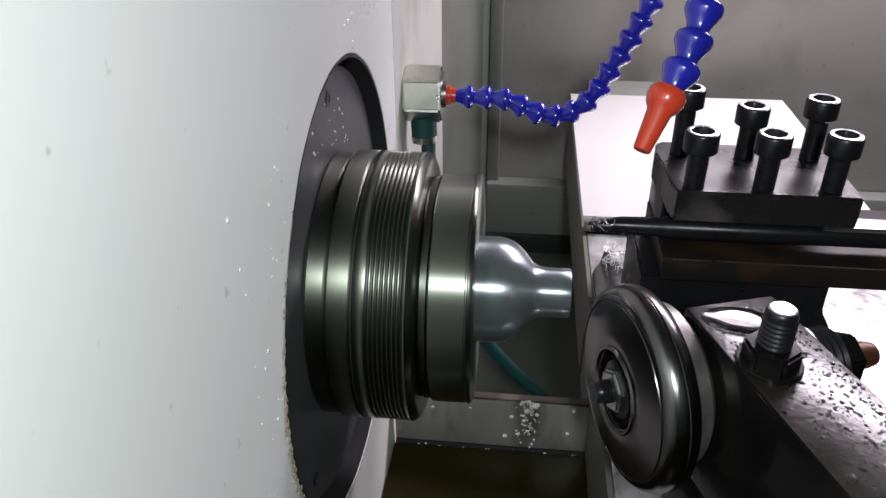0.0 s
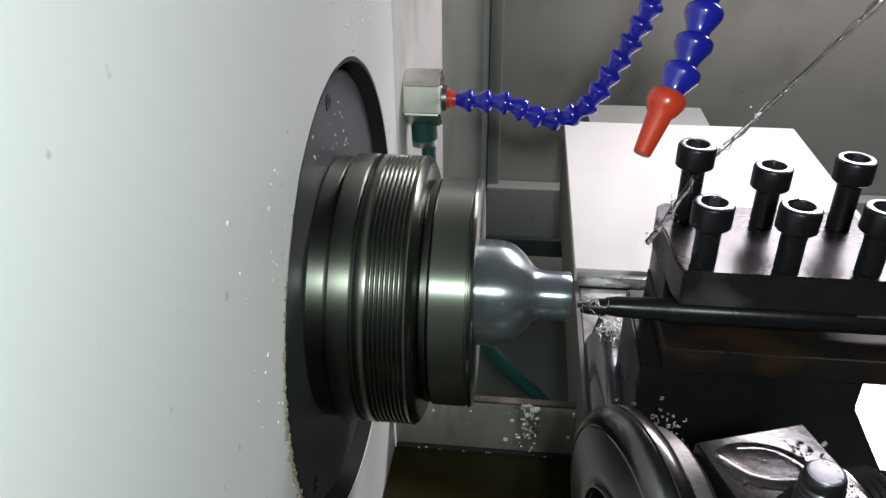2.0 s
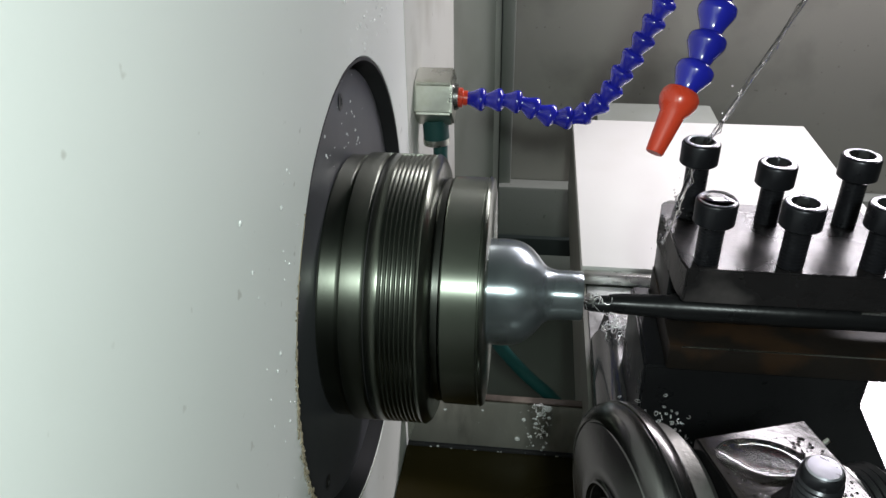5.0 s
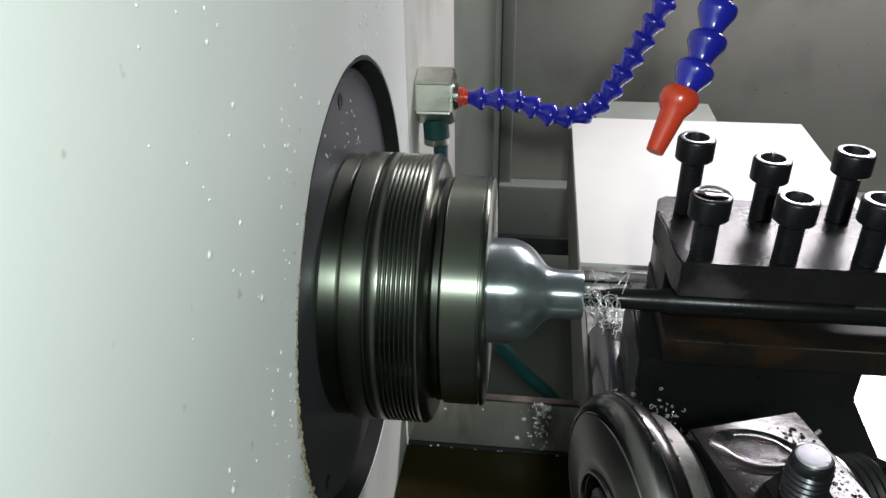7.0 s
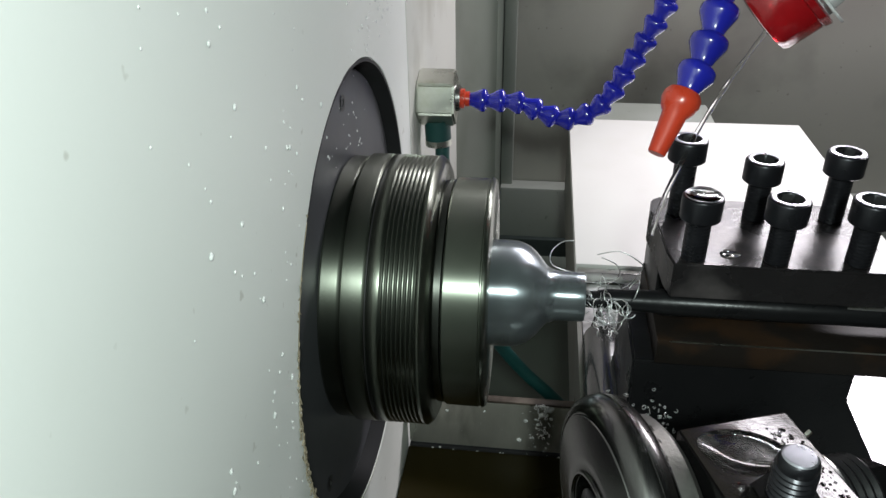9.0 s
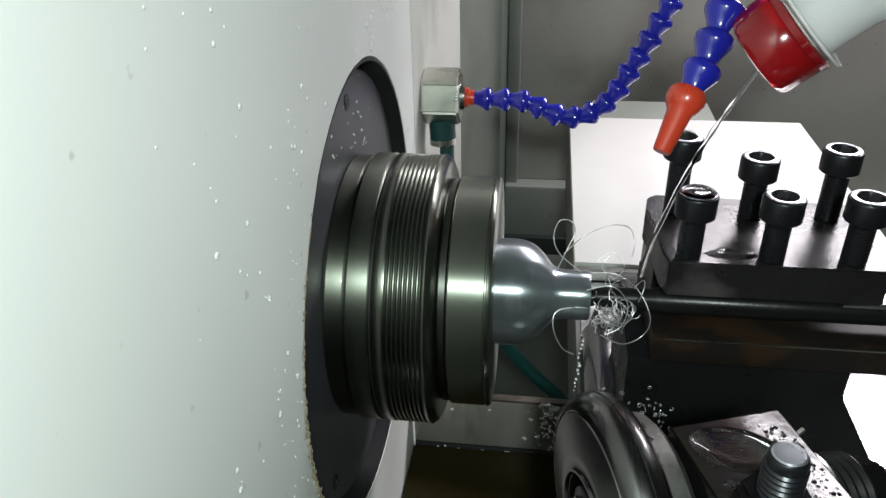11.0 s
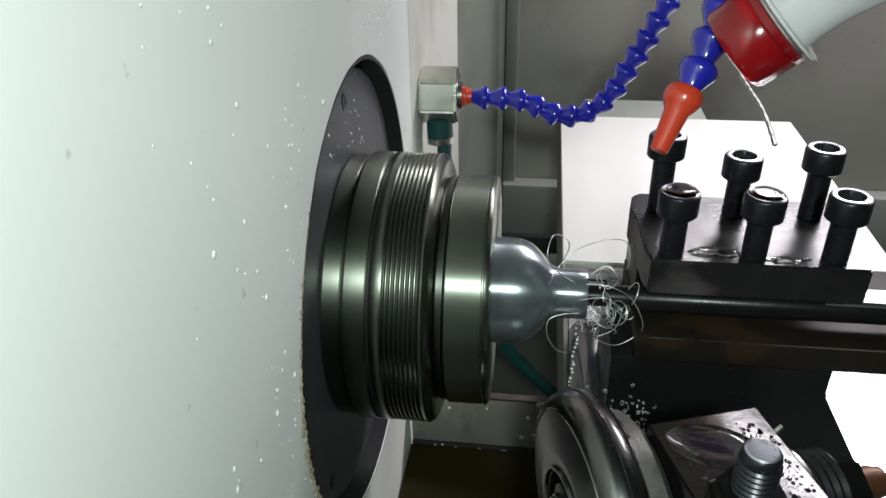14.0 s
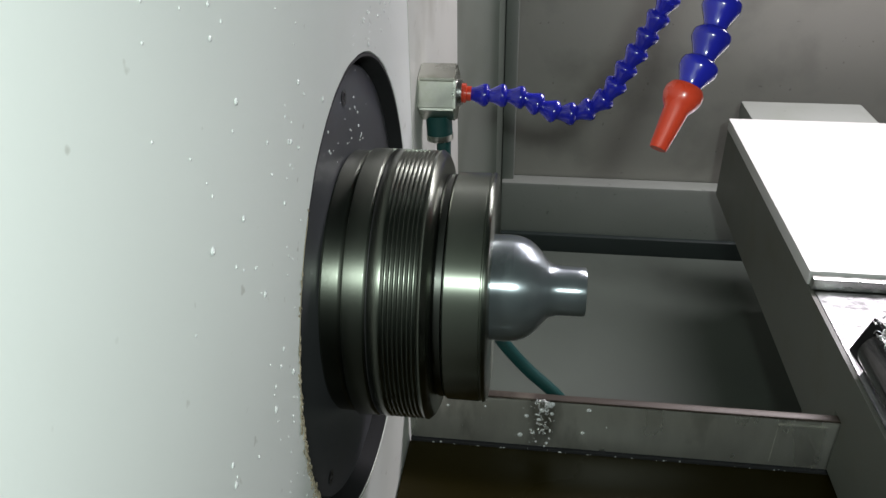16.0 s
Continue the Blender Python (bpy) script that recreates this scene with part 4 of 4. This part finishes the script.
def bottle():
    th = empty("squeeze_bottle", "clear plastic bottle with a red screw cap squirting coolant", "bottle")
    m = along((0.0735, 0.0340, 0.0738), (0.0167, -0.0030, 0.0158)) @ Matrix.Diagonal((1.12, 1.12, 0.76, 1))
    prof = [(0, 0.0), (0, 0.0105), (0.0010, 0.0128), (0.0030, 0.0136), (0.0175, 0.0140), (0.0185, 0.0136), (0.0185, 0.0)]
    cap = part("cap", moved(revolve(prof, "z", 48), m), M_CAP, th, "red plastic screw cap")
    part("cap_band", moved(revolve([(0.0187, 0.010), (0.0187, 0.0143), (0.0215, 0.0146), (0.0220, 0.0140), (0.0220, 0.010)], "z", 48, closed=True), m), M_CAP, cap, "red tamper band")
    outer = [(0.0222, 0.0122), (0.0240, 0.0122), (0.0242, 0.0160), (0.0252, 0.0160), (0.0254, 0.0115), (0.0300, 0.0112), (0.044, 0.0115), (0.060, 0.0135), (0.085, 0.0195), (0.115, 0.0250), (0.150, 0.0275), (0.220, 0.0275), (0.226, 0.024)]
    inner = [(a, max(0.002, r - 0.0006)) for a, r in outer[::-1]]
    part("bottle_body", moved(revolve(outer + inner, "z", 64, closed=True), m), M_PET, th, "clear plastic bottle body")
    return th


BOTTLE = bottle()


# ---- what moves ----
def motions():
    path = [(0.0, 11.4, 52.2), (0.5, 12.5, 52.2), (0.7, 13.2, 52.3), (0.8, 15.8, 52.5), (0.9, 19.6, 51.8), (1.0, 15.7, 47.8), (1.1, 7.6, 39.2), (1.2, 4.2, 31.2), (1.3, 4.2, 23.4), (1.4, 4.3, 15.3), (1.5, 4.8, 7.7),
            (1.6, 4.7, -1.7), (1.7, 4.6, -4.6), (2.0, 4.6, -4.5), (2.5, 3.8, -4.3), (3.0, 3.2, -4.3), (3.5, 2.3, -4.7), (4.0, 1.9, -4.5), (5.2, 1.8, -3.0), (6.5, 1.3, -0.4), (7.0, 0.6, -0.5), (7.5, 0.0, 0.0), (8.0, -0.9, -0.4), (8.5, -1.7, -0.5),
            (9.0, -2.5, -0.4), (11.5, -6.4, -0.4), (12.0, -7.0, -0.4), (12.5, -8.0, -0.5), (13.0, -9.1, -0.4), (13.5, -9.7, -0.3), (14.0, -10.4, -0.4), (14.3, -10.8, -0.4), (14.4, -7.2, -0.4), (14.5, 0.9, -0.4), (14.6, 9.6, -0.4), (15.0, 45.2, -0.4), (15.5, 88.8, -0.4),
            (15.7, 106.3, -0.4), (15.8, 114.4, -0.4), (15.9, 117.0, -0.4), (16.0, 117.4, -0.4)]
    rows = [(t, pose(x / 1000, y / 1000, 0)) for t, x, y in path]
    for ob in SLIDE:
        walk(ob, rows)
    for ob, begin in LATER:
        walk(ob, [(t, pose(x / 1000, y / 1000, -0.003 if t < begin else 0)) for t, x, y in path])
    # chips are born inside the bore, then ride away with the slide
    nest = [(0.0, -45, 0), (6.2, -45, 0), (6.6, -12, 0), (7.0, -11, 0), (8.0, -10, 20), (9.0, -8, 10), (11.5, -8, 20), (12.5, -8, 35), (13.5, -9, 20), (14.3, -9, 25), (14.4, -6, 25), (14.5, 2, 25), (14.6, 10, 25), (15.0, 46, 25), (15.5, 90, 25), (15.8, 115, 25), (16.0, 118, 25)]
    walk(NEST, [(t, pose(x / 1000, 0, 0, r)) for t, x, r in nest])
    loops = [(0.0, -66, -250), (7.1, -66, -250), (7.4, -14, -240), (8.2, -11, -200), (8.8, -8, -170), (9.2, -8, -150), (10.3, -8, -75), (11.4, -8, -5), (12.5, -8, 0), (13.5, -9, -4), (14.3, -9, 0), (14.4, -6, 0), (14.5, 2, 0), (14.6, 10, 0), (15.0, 46, 0), (15.5, 90, 0), (15.8, 115, 0), (16.0, 118, 0)]
    walk(CURLS, [(t, pose(x / 1000, 0, 0, r)) for t, x, r in loops])
    walk(DRIPS, [(t, pose(-0.065, 0.012, 0.010)) for t in (0.0, 9.3)] + [(t, pose(x / 1000 - 0.001, 0, 0)) for t, x, r in [(10.3, -8, 0)] + nest if t > 10])
    for ob in (CHUCK, WORK):
        walk(ob, [(i / FPS, pose(0, 0, 0, (75 * i) % 360)) for i in range(16 * FPS + 1)])
    walk(LATE_DROPS, [(0.0, pose(-0.004, 0, 0)), (4.6, pose(-0.004, 0, 0)), (6.1, pose(0, 0, 0)), (16.0, pose(0, 0, 0))])
    # bottle and jets
    b = [(0.0, 0.09, 0.06, 0.09), (1.5, 0.09, 0.06, 0.09), (1.8, 0.062, 0.052, 0.075), (6.6, 0.062, 0.052, 0.075), (7.2, 0.026, 0.024, 0.036), (7.4, 0.0140, 0.0105, 0.0150), (7.6, 0.0165, 0.0094, 0.0128), (7.8, 0.0141, 0.0095, 0.0137), (8.2, 0.0125, 0.0093, 0.0139), (8.6, 0.0078, 0.0088, 0.0142), (9.2, 0.0067, 0.0084, 0.0136),
         (11.3, 0.0039, 0.0004, 0.0003), (11.6, 0.0015, 0.0007, 0.0013), (12.0, -0.0004, 0.001, 0.0023), (12.5, 0, 0, 0), (12.8, -0.0019, -0.0001, 0.0005), (13.2, -0.0022, -0.0002, 0.0009), (13.6, 0.0001, 0.0, 0.0013), (14.0, -0.0021, 0.0005, 0.0026),
         (14.2, -0.0033, 0.0, 0.0017), (14.4, -0.0104, 0.0006, 0.0043), (14.5, -0.0184, 0.0064, 0.0158), (14.6, -0.0242, 0.0191, 0.0386), (14.9, -0.03, 0.06, 0.12), (16.0, -0.03, 0.06, 0.12)]
    walk(BOTTLE, [(t, pose(x, y, z)) for t, x, y, z in b])
    up = Vector((0.080, 0.079, 0.120))
    a_rows = [(0.0, up * 1.3), (1.6, up * 1.3), (1.9, up * 0.0), (4.2, up * 0.0), (6.2, Vector((-0.002, 0.001, 0.0))), (6.6, Vector((-0.01, -0.008, -0.012))), (7.0, Vector((-0.06, -0.06, -0.34))), (16.0, Vector((-0.06, -0.06, -0.34)))]
    hinge = Vector((0.0600, 0.0120, 0.0275))
    swing = {1.9: 13, 2.2: 12, 2.6: 5, 3.5: -2, 4.0: -4}
    a_rows = a_rows[:3] + [(2.2, up * 0.0), (2.6, up * 0.0), (3.0, up * 0.0), (3.5, up * 0.0), (4.0, up * 0.0)] + a_rows[3:]
    walk(JET_A, [(t, Matrix.Translation(v) @ Matrix.Translation(hinge) @ Matrix.Rotation(radians(swing.get(t, 0)), 4, Vector((-0.117, 0.852, -0.511))) @ Matrix.Translation(-hinge)) for t, v in a_rows])
    j = [(0.0, 0.12, 0.12, 0.16), (7.1, 0.12, 0.12, 0.16), (7.4, 0.03, 0.022, 0.032)] + [(t, x + 0.004 * (t < 10), y, z) for t, x, y, z in b if 7.5 < t < 13.15] + [(13.2, -0.008, -0.006, -0.012), (13.5, -0.035, -0.04, -0.25), (16.0, -0.035, -0.04, -0.25)]
    walk(JET_B, [(t, pose(x, y, z)) for t, x, y, z in j])
    d = [(0.0, 0.12, 0.12, 0.16), (13.2, 0.12, 0.12, 0.16), (13.5, 0.0, 0.0, 0.0), (13.8, 0.0, 0.0, 0.001), (14.2, -0.003, 0.0, 0.001), (14.4, -0.003, -0.01, -0.05), (14.7, -0.003, -0.02, -0.24), (16.0, -0.003, -0.02, -0.24)]
    walk(DRIBBLE, [(t, pose(x, y, z)) for t, x, y, z in d])


motions()
